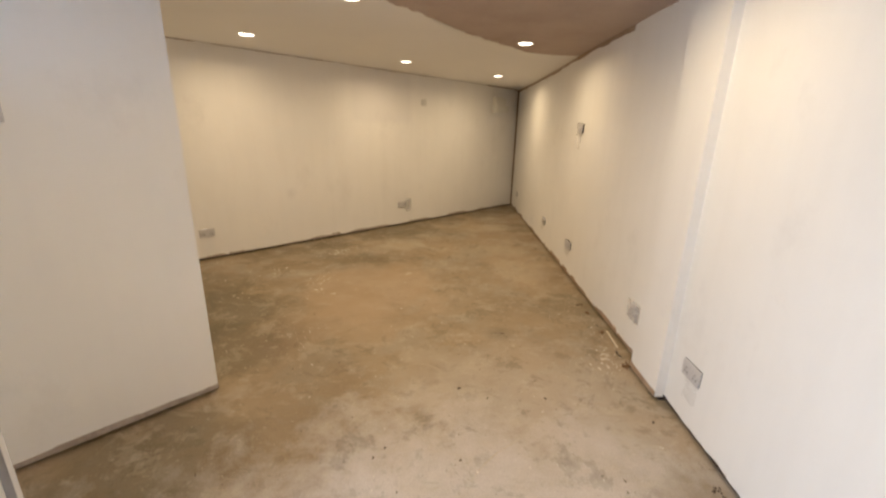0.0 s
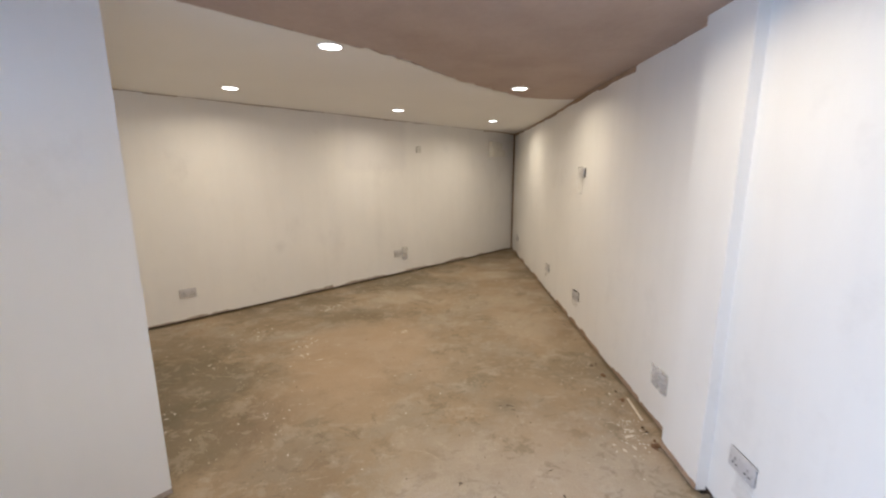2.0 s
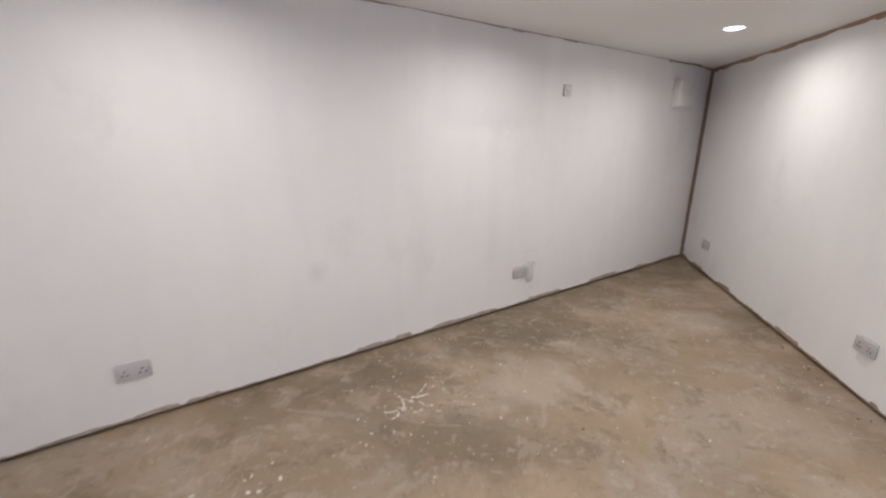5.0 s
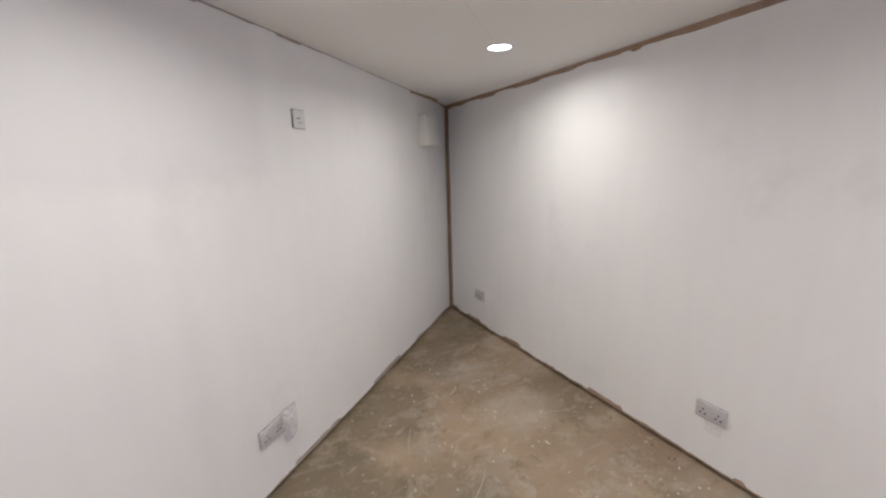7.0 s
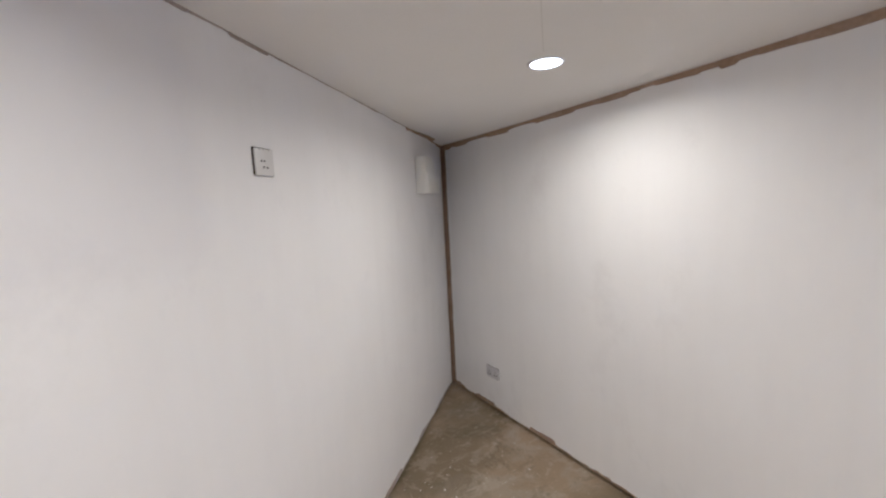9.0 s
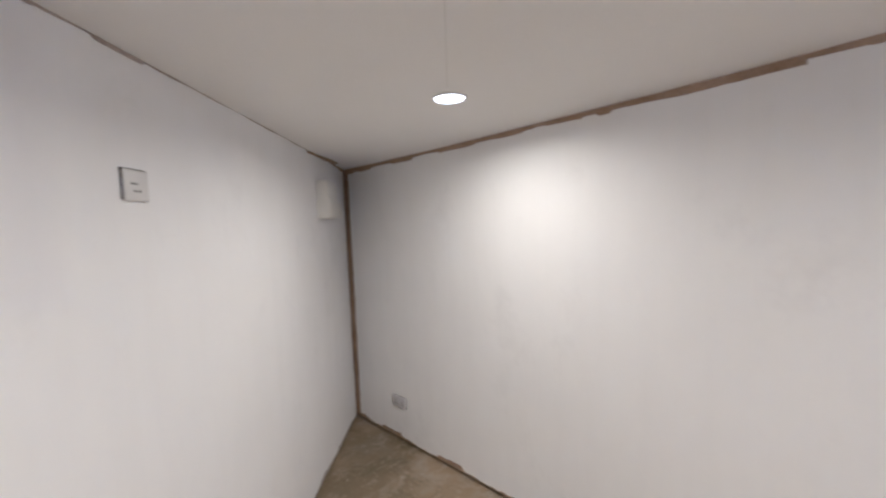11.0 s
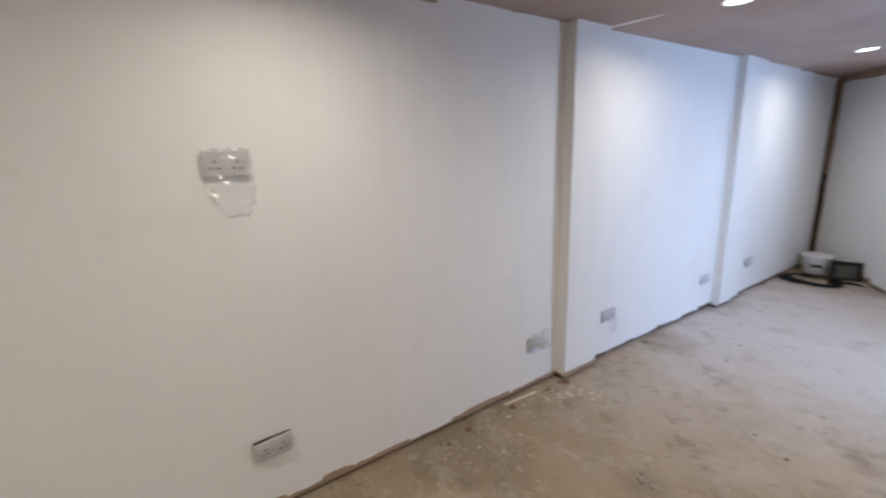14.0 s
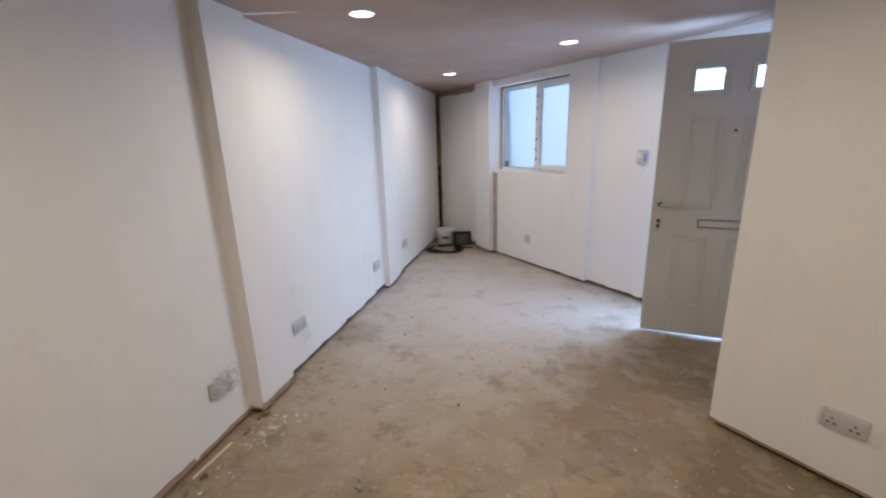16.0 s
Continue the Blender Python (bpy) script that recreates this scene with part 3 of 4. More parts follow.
back_len = dist(N1, R[0])
foot(R[0], R[1], 0.0, dist(R[0], R[1]), 0.040, BAND, 1, 0.011)
foot(R[2], R[3], -0.003, dist(R[2], R[3]), 0.058, BAND, 2, 0.006)
foot(R[1], R[2], 0, dist(R[1], R[2]), 0.034, BAND, 3, 0.004)
# the next three feet have the floor gap's shade painted in
foot(R[4], R[5], 0, dist(R[4], R[5]), 0.036, FOOT_SHADE, 4, 0.012)
foot(R[6], R[7], -0.003, dist(R[6], R[7]), 0.030, FOOT_SHADE, 5, 0.008)
foot(R[8], R[9], 0, dist(R[8], R[9]), 0.030, FOOT_SHADE, 6, 0.008)
foot(R[9], F1, 0, dist(R[9], F1), 0.05, BAND, 7, 0.012)
foot(F2, F3, 0, dist(F2, F3), 0.042, BAND_GREY, 8, 0.008)
foot(F4, F5, 0, dist(F4, F5), 0.026, BAND_DARK, 9, 0.007)
foot(F5, F6, 0, dist(F5, F6), 0.030, BAND_GREY, 10, 0.006)
foot(F7, F8, 0, DOOR_A0 - 0.05, 0.034, BAND_DARK, 11, 0.007)
foot(F8, N0, 0.02, dist(F8, N0), 0.048, BAND_GREY, 12, 0.004)
foot(N0, N1, 0, dist(N0, N1), 0.040, BAND, 13, 0.007)
foot(N1, R[0], 0, back_len, 0.036, BAND_GREY, 14, 0.013)


def under_ceiling(a, b, drop):
    def z(s):
        p = along(a, b, s)
        return cz(*p) - drop
    return z


# along the ceiling
band("ceiling_edge", R[0], R[1], 0.0, 2.85, under_ceiling(R[0], R[1], 0.048), under_ceiling(R[0], R[1], -0.01), BAND, "ragged strip of bare brown plaster under the ceiling", 0.0085, 0.0, 21)
band("ceiling_edge", R[0], R[1], 2.85, 3.75, under_ceiling(R[0], R[1], 0.032), under_ceiling(R[0], R[1], -0.01), BAND, "ragged strip of bare brown plaster under the ceiling", 0.0075, 0.0, 28)
band("ceiling_edge", R[0], R[1], 3.75, 4.72, under_ceiling(R[0], R[1], 0.028), under_ceiling(R[0], R[1], -0.01), BAND, "ragged strip of bare brown plaster under the ceiling", 0.008, 0.0, 26)
band("ceiling_edge", R[0], R[1], 4.72, 5.45, under_ceiling(R[0], R[1], 0.007), under_ceiling(R[0], R[1], -0.01), BAND, "ragged strip of bare brown plaster under the ceiling", 0.008, 0.0, 22)
band("ceiling_edge", N1, R[0], back_len - 0.85, back_len - 0.004, under_ceiling(N1, R[0], 0.020), under_ceiling(N1, R[0], -0.01), BAND, "ragged brown plaster under the ceiling by the corner", 0.012, 0.0, 27)
band("ceiling_edge", N1, R[0], 0.0, back_len - 0.85, under_ceiling(N1, R[0], 0.009), under_ceiling(N1, R[0], -0.01), BAND_GREY, "thin bare line under the ceiling", 0.006, 0.0, 23)
band("ceiling_edge", R[9], F1, 0.0, dist(R[9], F1), under_ceiling(R[9], F1, 0.075), under_ceiling(R[9], F1, -0.01), BAND, "bare brown plaster under the ceiling", 0.012, 0.0, 24)
band("ceiling_edge", R[8], R[9], 0.9, dist(R[8], R[9]), under_ceiling(R[8], R[9], 0.016), under_ceiling(R[8], R[9], -0.01), BAND, "bare brown plaster under the ceiling", 0.010, 0.0, 25)


# filler smeared on to the ceiling near the rear corner
bm = bmesh.new()
rng = random.Random(8)
rows = []
for i in range(33):
    f = i / 32
    q = back_len - 0.78 + 0.74 * f
    wide = 0.010 + 0.040 * math.sin(math.pi * f) ** 2 + rng.uniform(-0.006, 0.006) + 0.025 * max(0.0, f - 0.75)
    rows.append([bm.verts.new((*p, cz(*p) - 0.0035)) for p in (along(N1, R[0], q, 0.0), along(N1, R[0], q, -wide))])
for p, q in zip(rows, rows[1:]):
    bm.faces.new((p[0], q[0], q[1], p[1]))
structure(link("ceiling_filler", bm, BAND), "brown filler smeared on the ceiling by the corner", "trim")


def upright(name, a, b, s0, s1, z0, z1, mat, label, rag, seed):
    """An upright band, ragged on the side at s1."""
    r = random.Random(seed)
    bm = bmesh.new()
    rows = []
    k = int((z1 - z0) / 0.03)
    for i in range(k + 1):
        z = z0 + (z1 - z0) * i / k
        e = s1 + rag * (noise.noise(Vector((z * 5, seed * 3.7, 1.1))) + r.uniform(-0.3, 0.3))
        rows.append([bm.verts.new((s, y, z)) for s, y in ((s0, 0.002), (s0, -0.0035), (e, -0.0035), (e, 0.002))])
    for p, q in zip(rows, rows[1:]):
        for j in range(3):
            bm.faces.new((p[j], q[j], q[j + 1], p[j + 1]))
    return structure(link(name, bm, mat, m=on_wall(a, b, 0, 0)), label, "trim")


upright("corner_strip", R[0], R[1], 0.0, 0.062, GAP, cz(*R[0]) - 0.02, BAND, "bare brown plaster strip in the room's corner", 0.008, 31)
upright("corner_strip", N1, R[0], back_len, back_len - 0.028, GAP, cz(*R[0]) - 0.02, BAND, "bare brown plaster strip in the room's corner", 0.006, 32)
front_len = dist(R[8], R[9])
upright("corner_strip", R[8], R[9], front_len, front_len - 0.075, GAP, 2.1, BAND_DARK, "dark damp plaster strip in the front corner", 0.014, 33)
upright("corner_strip", R[9], F1, 0.0, 0.085, GAP, 2.1, BAND, "dark damp plaster strip in the front corner", 0.014, 34)
upright("reveal_strip", F4, F5, -0.078, 0.004, GAP, SILL_Z - 0.03, BAND_GREY, "bare plaster strip beside the window wall", 0.004, 35)


# ---- window ----
def ring(bm, x0, x1, z0, z1, w, y0, y1, bevel=0.004):
    for a in ((x0, x0 + w, z0, z1), (x1 - w, x1, z0, z1), (x0 + w, x1 - w, z0, z0 + w), (x0 + w, x1 - w, z1 - w, z1)):
        box(bm, a[0], a[1], y0, y1, a[2], a[3], bevel)
    return bm


window = tagged(new("window_1"), label="white plastic window with frosted panes, one opening sash", category="window", kind="structure")
window.matrix_basis = on_wall(F4, F5, 0, 0)
WX0, WX1, WXM = -0.078, 1.112, 0.560
bm = bmesh.new()
for x0, x1, z0, z1 in ((WX0, WX0 + 0.030, 1.077, 2.056), (WX1 - 0.045, WX1, 1.077, 2.056), (WX0 + 0.030, WX1 - 0.045, 1.077, 1.112), (WX0 + 0.030, WX1 - 0.045, 2.011, 2.056)):
    box(bm, x0, x1, 0.120, 0.185, z0, z1, 0.004)
box(bm, WXM - 0.030, WXM + 0.030, 0.122, 0.183, SILL_Z + 0.047, HEAD_Z - 0.049, 0.004)
part("frame", bm, UPVC, window)
bm = ring(bmesh.new(), WXM + 0.018, WX1 - 0.030, SILL_Z + 0.030, HEAD_Z - 0.035, 0.052, 0.100, 0.150, 0.006)
sash = part("sash", bm, UPVC, window)
bm = box(bmesh.new(), WX0 + 0.026, WXM - 0.026, 0.150, 0.168, SILL_Z + 0.034, HEAD_Z - 0.044)
pane = part("pane", bm, FROSTED, window, "frosted glass pane")
pane.visible_shadow = False
bm = box(bmesh.new(), WXM + 0.066, WX1 - 0.078, 0.118, 0.136, SILL_Z + 0.078, HEAD_Z - 0.083)
pane = part("pane", bm, FROSTED, window, "frosted glass pane")
pane.visible_shadow = False
bm = box(bmesh.new(), WXM + 0.030, WXM + 0.054, 0.090, 0.100, 1.52, 1.60, 0.004)
box(bm, WXM + 0.034, WXM + 0.050, 0.066, 0.092, 1.575, 1.592, 0.004)
box(bm, WXM + 0.034, WXM + 0.050, 0.062, 0.076, 1.47, 1.592, 0.005)
part("handle", bm, UPVC, window, "white sash handle")
bm = bmesh.new()
for z in (1.22, 1.33, 1.44, 1.66, 1.77, 1.90):
    box(bm, WXM - 0.016, WXM + 0.004, 0.112, 0.121, z - 0.016, z + 0.016, 0.002)
part("latch_keep", bm, STEEL, window, "dull steel latch keeps")
bm = box(bmesh.new(), WX0 + 0.072, WX0 + 0.096, 0.136, 0.150, SILL_Z + 0.046, SILL_Z + 0.108, 0.002)
part("vent_catch", bm, DARK, window, "small dark catch")
bm = box(bmesh.new(), WXM + 0.075, WXM + 0.105, 0.094, 0.101, SILL_Z + 0.032, SILL_Z + 0.044, 0.002)
part("hinge", bm, STEEL, window)
bm = box(bmesh.new(), WX1 - 0.090, WX1 - 0.060, 0.094, 0.101, SILL_Z + 0.032, SILL_Z + 0.044, 0.002)
part("hinge", bm, STEEL, window)
bm = box(bmesh.new(), WX0 + 0.001, WX0 + 0.022, 0.112, 0.1195, SILL_Z + 0.004, HEAD_Z - 0.012, 0.002)
part("bare_edge", bm, BAND, window, "bare plaster edge beside the frame")
bm = ring(bmesh.new(), WXM + 0.068, WX1 - 0.080, SILL_Z + 0.080, HEAD_Z - 0.085, 0.005, 0.108, 0.117, 0.001)
part("glazing_seal", bm, STEEL, sash, "grey glazing seal")
bm = ring(bmesh.new(), WX0 + 0.031, WXM - 0.031, SILL_Z + 0.038, HEAD_Z - 0.050, 0.005, 0.138, 0.149, 0.001)
part("glazing_seal", bm, STEEL, window, "grey glazing seal")
# unfinished gap over the frame: a solid strip with the gap's shade as colour
bm = box(bmesh.new(), WX0, WX1, 0.116, 0.13, HEAD_Z - 0.012, HEAD_Z + 0.001)
part("packer_gap_shade", bm, GAP_SHADE, window, "near-black strip painted as the shade of the unfilled gap over the frame")

# ---- front door, standing open ----
frame_ob = tagged(new("door_frame"), label="white plastic front door frame", category="door frame", kind="structure")
frame_ob.matrix_basis = on_wall(F7, F8, 0, 0)
for name, x0, x1, z0, z1 in (("jamb", DOOR_A0, DOOR_A0 + 0.04, 0.0, DOOR_HEAD - 0.001), ("jamb", DOOR_A1 - 0.024, DOOR_A1, 0.0, DOOR_HEAD - 0.001), ("head", DOOR_A0 + 0.04, DOOR_A1 - 0.024, DOOR_HEAD - 0.03, DOOR_HEAD - 0.001), ("threshold", DOOR_A0 + 0.04, DOOR_A1 - 0.024, 0.0, 0.012)):
    bm = box(bmesh.new(), x0, x1, 0.02, 0.09, z0, z1, 0.004)
    part(name, bm, STEEL if name == "threshold" else UPVC, frame_ob)

door = tagged(new("door_1"), label="white panelled front door standing half open, two small lights", category="door", kind="structure")
dd = unit(HINGE, LATCH)
DW, DT, DZ0, DZ1 = 0.836, 0.044, 0.022, 2.030
# x from the hinge to the latch, y out of the room, z up
door.matrix_basis = Matrix(((dd.x, dd.y, 0, HINGE[0]), (dd.y, -dd.x, 0, HINGE[1]), (0, 0, 1, 0), (0, 0, 0, 1)))
LIGHTS = ((0.172, 0.338), (0.500, 0.666))
LZ0, LZ1 = 1.720, 1.856
xs = [0, *LIGHTS[0], *LIGHTS[1], DW]
zs = [DZ0, LZ0, LZ1, DZ1]
bm = bmesh.new()
for i in range(5):
    for j in range(3):
        if j == 1 and i in (1, 3):
            continue
        box(bm, xs[i], xs[i + 1], 0.0, DT, zs[j], zs[j + 1])
bmesh.ops.remove_doubles(bm, verts=bm.verts, dist=0.0002)
bmesh.ops.delete(bm, geom=[f for f in bm.faces if all(len(e.link_faces) > 2 for e in f.edges)], context="FACES_ONLY")
part("leaf", bm, DOOR_WHITE, door)


def moulding(x0, x1, z0, z1, w, t, name="moulding"):
    """A raised bead round a rectangle on the door's inner face."""
    bm = ring(bmesh.new(), x0, x1, z0, z1, w, -t, 0.001, 0.0035)
    return part(name, bm, DOOR_WHITE, door)


for x0, x1 in LIGHTS:
    moulding(x0 - 0.028, x1 + 0.028, LZ0 - 0.028, LZ1 + 0.030, 0.030, 0.012, "light_surround")
    bm = box(bmesh.new(), x0 - 0.002, x1 + 0.002, 0.016, 0.024, LZ0 - 0.002, LZ1 + 0.002)
    pane = part("pane", bm, DOOR_GLASS, door, "small frosted glass light")
    pane.visible_shadow = False
    bm = ring(bmesh.new(), x0 - 0.001, x1 + 0.001, LZ0 - 0.001, LZ1 + 0.001, 0.007, 0.004, 0.015, 0.001)
    part("gasket", bm, STEEL, door, "grey rubber gasket")
# unseen outer face, added dark so less daylight bounces on to the wall
bm = box(bmesh.new(), 0.004, DW - 0.004, DT - 0.001, DT + 0.003, DZ0 + 0.004, LZ0 - 0.03)
part("bounce_cut_skin", bm, BOUNCE_CUT, door, "unseen outer face, added dark to cut bounced daylight")
for x0, x1 in ((0.160, 0.365), (0.473, 0.678)):
    for z0, z1 in ((0.245, 0.765), (0.960, 1.560)):
        moulding(x0, x1, z0, z1, 0.014, 0.010, "panel_moulding")
        bm = box(bmesh.new(), x0 + 0.040, x1 - 0.040, -0.005, 0.001, z0 + 0.040, z1 - 0.040, 0.004)
        part("raised_panel", bm, DOOR_WHITE, door)
bm = ring(bmesh.new(), 0.286, 0.552, 0.826, 0.888, 0.011, -0.012, 0.001, 0.003)
letter = part("letterbox_frame", bm, STEEL, door, "dull grey letterbox surround")
bm = box(bmesh.new(), 0.296, 0.542, -0.005, 0.001, 0.836, 0.878, 0.003)
part("letterbox_flap", bm, DOOR_WHITE, letter)
bm = cyl(bmesh.new(), 0.008, 0.008, 0.010, Matrix.Translation((0.405, -0.004, 1.470)) @ Matrix.Rotation(radians(90), 4, "X"), 16)
part("spyhole", bm, DARK, door, "black door viewer")
bm = box(bmesh.new(), 0.778, 0.808, -0.009, 0.001, 0.800, 1.030, 0.006, 3)
plate = part("handle_plate", bm, PLATE, door, "pale grey handle backplate")
bm = cyl(bmesh.new(), 0.016, 0.014, 0.022, Matrix.Translation((0.792, -0.019, 0.984)) @ Matrix.Rotation(radians(90), 4, "X"), 20)
part("handle_boss", bm, DARK, plate, "dark boss")
bm = box(bmesh.new(), 0.662, 0.790, -0.052, -0.036, 0.972, 0.992, 0.007, 3)
cyl(bm, 0.008, 0.008, 0.026, Matrix.Translation((0.790, -0.036, 0.984)) @ Matrix.Rotation(radians(90), 4, "X"), 16)
part("lever", bm, CHROME, plate, "chrome lever handle")
bm = cyl(bmesh.new(), 0.0135, 0.0135, 0.010, Matrix.Translation((0.793, -0.012, 0.868)) @ Matrix.Rotation(radians(90), 4, "X"), 16)
part("key_cylinder", bm, DARK, plate, "dark key cylinder")
bm = cyl(bmesh.new(), 0.0115, 0.0115, 0.010, Matrix.Translation((0.793, -0.012, 0.832)) @ Matrix.Rotation(radians(90), 4, "X"), 16)
part("screw", bm, DARK, plate)
bm = box(bmesh.new(), DW - 0.001, DW + 0.002, 0.012, 0.032, 0.10, 1.95, 0.0008, 1)
part("lock_strip", bm, STEEL, door, "grey steel lock strip on the edge")

# ---- recessed ceiling lights ----
def downlight():
    ob = thing("downlight", "round white recessed LED downlight, lit", "ceiling light", "ceiling downlights")
    bm = lathe(bmesh.new(), [(0.060, 0.010), (0.070, 0.010), (0.073, 0.000), (0.070, -0.004), (0.064, -0.005), (0.060, -0.002), (0.060, 0.010)], 40)
    smooth(part("bezel", bm, UPVC, ob), 50)
    bm = lathe(bmesh.new(), [(0.0005, -0.0015), (0.034, -0.0014), (0.0605, 0.0005)], 40)
    part("lens", bm, LENS, ob, "glowing white lens")
    return ob


LIGHT_SPOTS = [(0.476, 1.330), (-0.732, 2.275), (-1.870, 3.410), (-0.639, 4.615), (0.514, 5.573), (0.490, 3.410), (0.452, -0.950), (-0.655, 0.170)]
first = None
for x, y in LIGHT_SPOTS:
    m = pose(x, y, cz(x, y) - 0.003, math.degrees(-0.006), math.degrees(0.008), 0)
    if first is None:
        first = downlight()
        first.matrix_basis = m
    else:
        copy_thing(first, m)
    data = bpy.data.lights.new("downlight_beam", "AREA")
    data.shape, data.size, data.energy, data.color, data.spread = "DISK", 0.116, BEAM_WATTS, LED, radians(163)
    lamp = new("downlight_beam", data)
    lamp.matrix_world = pose(x, y, cz(x, y) - 0.011)


# ---- sockets and plates ----
def slots(plate_ob, xs_, z, w=0.0045):
    for cx_ in xs_:
        for dx, dz, sw, sh in ((0, 0.013, 0.0065, 0.011), (-0.011, -0.008, 0.011, 0.0075), (0.011, -0.008, 0.011, 0.0075)):
            bm = box(bmesh.new(), cx_ + dx - sw / 2, cx_ + dx + sw / 2, -0.0118, -0.009, z + dz - sh / 2, z + dz + sh / 2)
            part("pin_slot", bm, DARK, plate_ob)


def double_socket(label="satin grey double wall socket on white plaster", mat=None):
    ob = thing("double_socket", label, "socket", "double wall sockets")
    # solid near-black block: shadow between plate and wall, painted
    bm = box(bmesh.new(), -0.0715, 0.070, -0.0045, 0.012, -0.040, 0.0418)
    part("shadow_gap_block", bm, GAP_SHADE, ob, "near-black block painted as the shadow gap behind the plate")
    bm = box(bmesh.new(), -0.073, 0.073, -0.0115, -0.003, -0.043, 0.043, 0.004, 3)
    plate_ob = smooth(part("faceplate", bm, mat or PLATE, ob))
    slots(plate_ob, (-0.036, 0.036), -0.008)
    for x in (-0.014, 0.014):
        bm = box(bmesh.new(), x - 0.006, x + 0.006, -0.0145, -0.011, 0.012, 0.030, 0.0015)
        part("rocker_switch", bm, mat or PLATE, plate_ob)
    for x in (-0.060, 0.060):
        bm = cyl(bmesh.new(), 0.003, 0.003, 0.002, Matrix.Translation((x, -0.0118, 0)) @ Matrix.Rotation(radians(90), 4, "X"), 12)
        part("screw", bm, STEEL, plate_ob)
    return ob


def square_plate(label, mat=None, dots=0, name="square_plate", category="wall plate"):
    ob = thing(name, label, category)
    # near-black block juts past top and left as the plate's painted shadow gap
    bm = box(bmesh.new(), -0.044, 0.041, -0.0045, 0.001, -0.040, 0.0455)
    part("shadow_gap_block", bm, GAP_SHADE, ob, "near-black block painted as the shadow gap behind the plate")
    bm = box(bmesh.new(), -0.043, 0.043, -0.0115, -0.003, -0.043, 0.043, 0.004, 3)
    plate_ob = smooth(part("faceplate", bm, mat or PLATE, ob))
    if dots == 4:
        for x, z in ((-0.018, 0.004), (-0.004, 0.004), (-0.008, -0.016), (0.008, -0.016)):
            bm = box(bmesh.new(), x - 0.0035, x + 0.0035, -0.0125, -0.011, z - 0.003, z + 0.003)
            part("screw_slot", bm, DARK, plate_ob)
    elif dots == 3:
        slots(plate_ob, (0.0,), 0.0)
    return ob


master = double_socket()
places = [(R[0], R[1], 7.400 - 4.668, 0.300, 0), (R[0], R[1], 7.400 - 3.560, 0.303, -3), (R[0], R[1], 7.400 - 2.033, 0.293, 0),
          (R[4], R[5], 1.530 - 1.335, 0.302, 0), (R[4], R[5], 1.530 + 0.020, 0.297, 0), (R[8], R[9], -0.620 + 0.860, 0.310, 0),
          (R[0], R[1], 7.400 - 3.582, 1.427, 1)]
master.matrix_basis = on_wall(*places[0][:4])
for a, b, s, z, tilt in places[1:]:
    lean = {0: pose(0, 0, 0), 1: pose(0, -0.006, 0, -4, 0.5, -3), -3: pose(0, -0.007, 0, 4.5, -1.5, 3.5)}[tilt]
    copy_thing(master, on_wall(a, b, s, z) @ lean)
copy_thing(master, on_wall(N1, R[0], dist(N1, (-2.625, 3.700)), 0.290))
copy_thing(master, on_wall(N1, R[0], dist(N1, (-0.795, 5.530)), 0.308) @ pose(0, 0, 0, 0, -4, 0))
copy_thing(master, on_wall(N0, N1, 0.480, 0.300))
copy_thing(master, on_wall(F8, N0, dist(F8, N0) - 0.615, 1.430))
copy_thing(master, on_wall(N0, N1, 1.95, 0.300))
copy_thing(master, on_wall(R[0], R[1], 7.400 - 6.790, 0.300))
plate_4 = square_plate("grey data plate with dark screw slots, hanging loose", WHITE_PLATE, 4, "data_plate")
plate_4.matrix_basis = on_wall(N1, R[0], dist(N1, (-0.497, 5.808)), 1.729)



# ---- films of clear plastic still on the plates ----
def film(label, m, width=0.16, top=0.05, drop=0.10, seed=1, sag=0.02, flare=0.0, mat=None):
    """A crumpled clear sleeve that hangs from a plate; it bulges off the wall."""
    r = random.Random(seed)
    nx, nz = 24, 28
    bm = bmesh.new()
    grid = []
    for j in range(nz + 1):
        f = j / nz
        z = top - (top + drop) * f
        below = max(0.0, -0.043 - z)
        half = width / 2 * (1 - 0.55 * (below / max(drop - 0.043, 0.01)) ** 2.2 if below > 0 else 1)
        row = []
        for i in range(nx + 1):
            u = i / nx * 2 - 1
            x = u * half + 0.004 * noise.noise(Vector((z * 40, seed, u * 2))) + flare * below
            wrinkle = 0.014 * abs(noise.noise(Vector((x * 30 + seed * 5, z * 34, seed)))) + 0.007 * abs(noise.noise(Vector((x * 85 + z * 30, z * 75, seed * 2.0)))) + r.uniform(0, 0.0012)
            y = -0.016 - wrinkle - sag * math.sin(math.pi * min(1, f * 1.05)) * (1 - u * u) * 0.6
            row.append(bm.verts.new((x, min(y, -0.0135) if z > -0.05 else min(y, -0.004), z + 0.006 * noise.noise(Vector((u * 3, seed * 1.7, f))))))
        grid.append(row)
    for j, (a, b) in enumerate(zip(grid, grid[1:])):
        for i in range(nx):
            face = bm.faces.new((a[i], a[i + 1], b[i + 1], b[i]))
            face.material_index = 1 if width > 0.152 and (j in (0, nz - 1) or i in (0, nx - 1)) else 0
    ob = link("protective_film", bm, (mat or FILM, MILKY_FILM), m=m)
    return tagged(ob, label=label, category="plastic film", group="films on the sockets")


film("crumpled clear film hanging from the high socket", on_wall(R[0], R[1], 7.400 - 3.582, 1.427), 0.154, 0.050, 0.184, 3, 0.014, 0.12)
film("crumpled clear film on a low wall socket", on_wall(R[0], R[1], 7.400 - 3.545, 0.292), 0.150, 0.030, 0.085, 5, 0.010, 0.35)
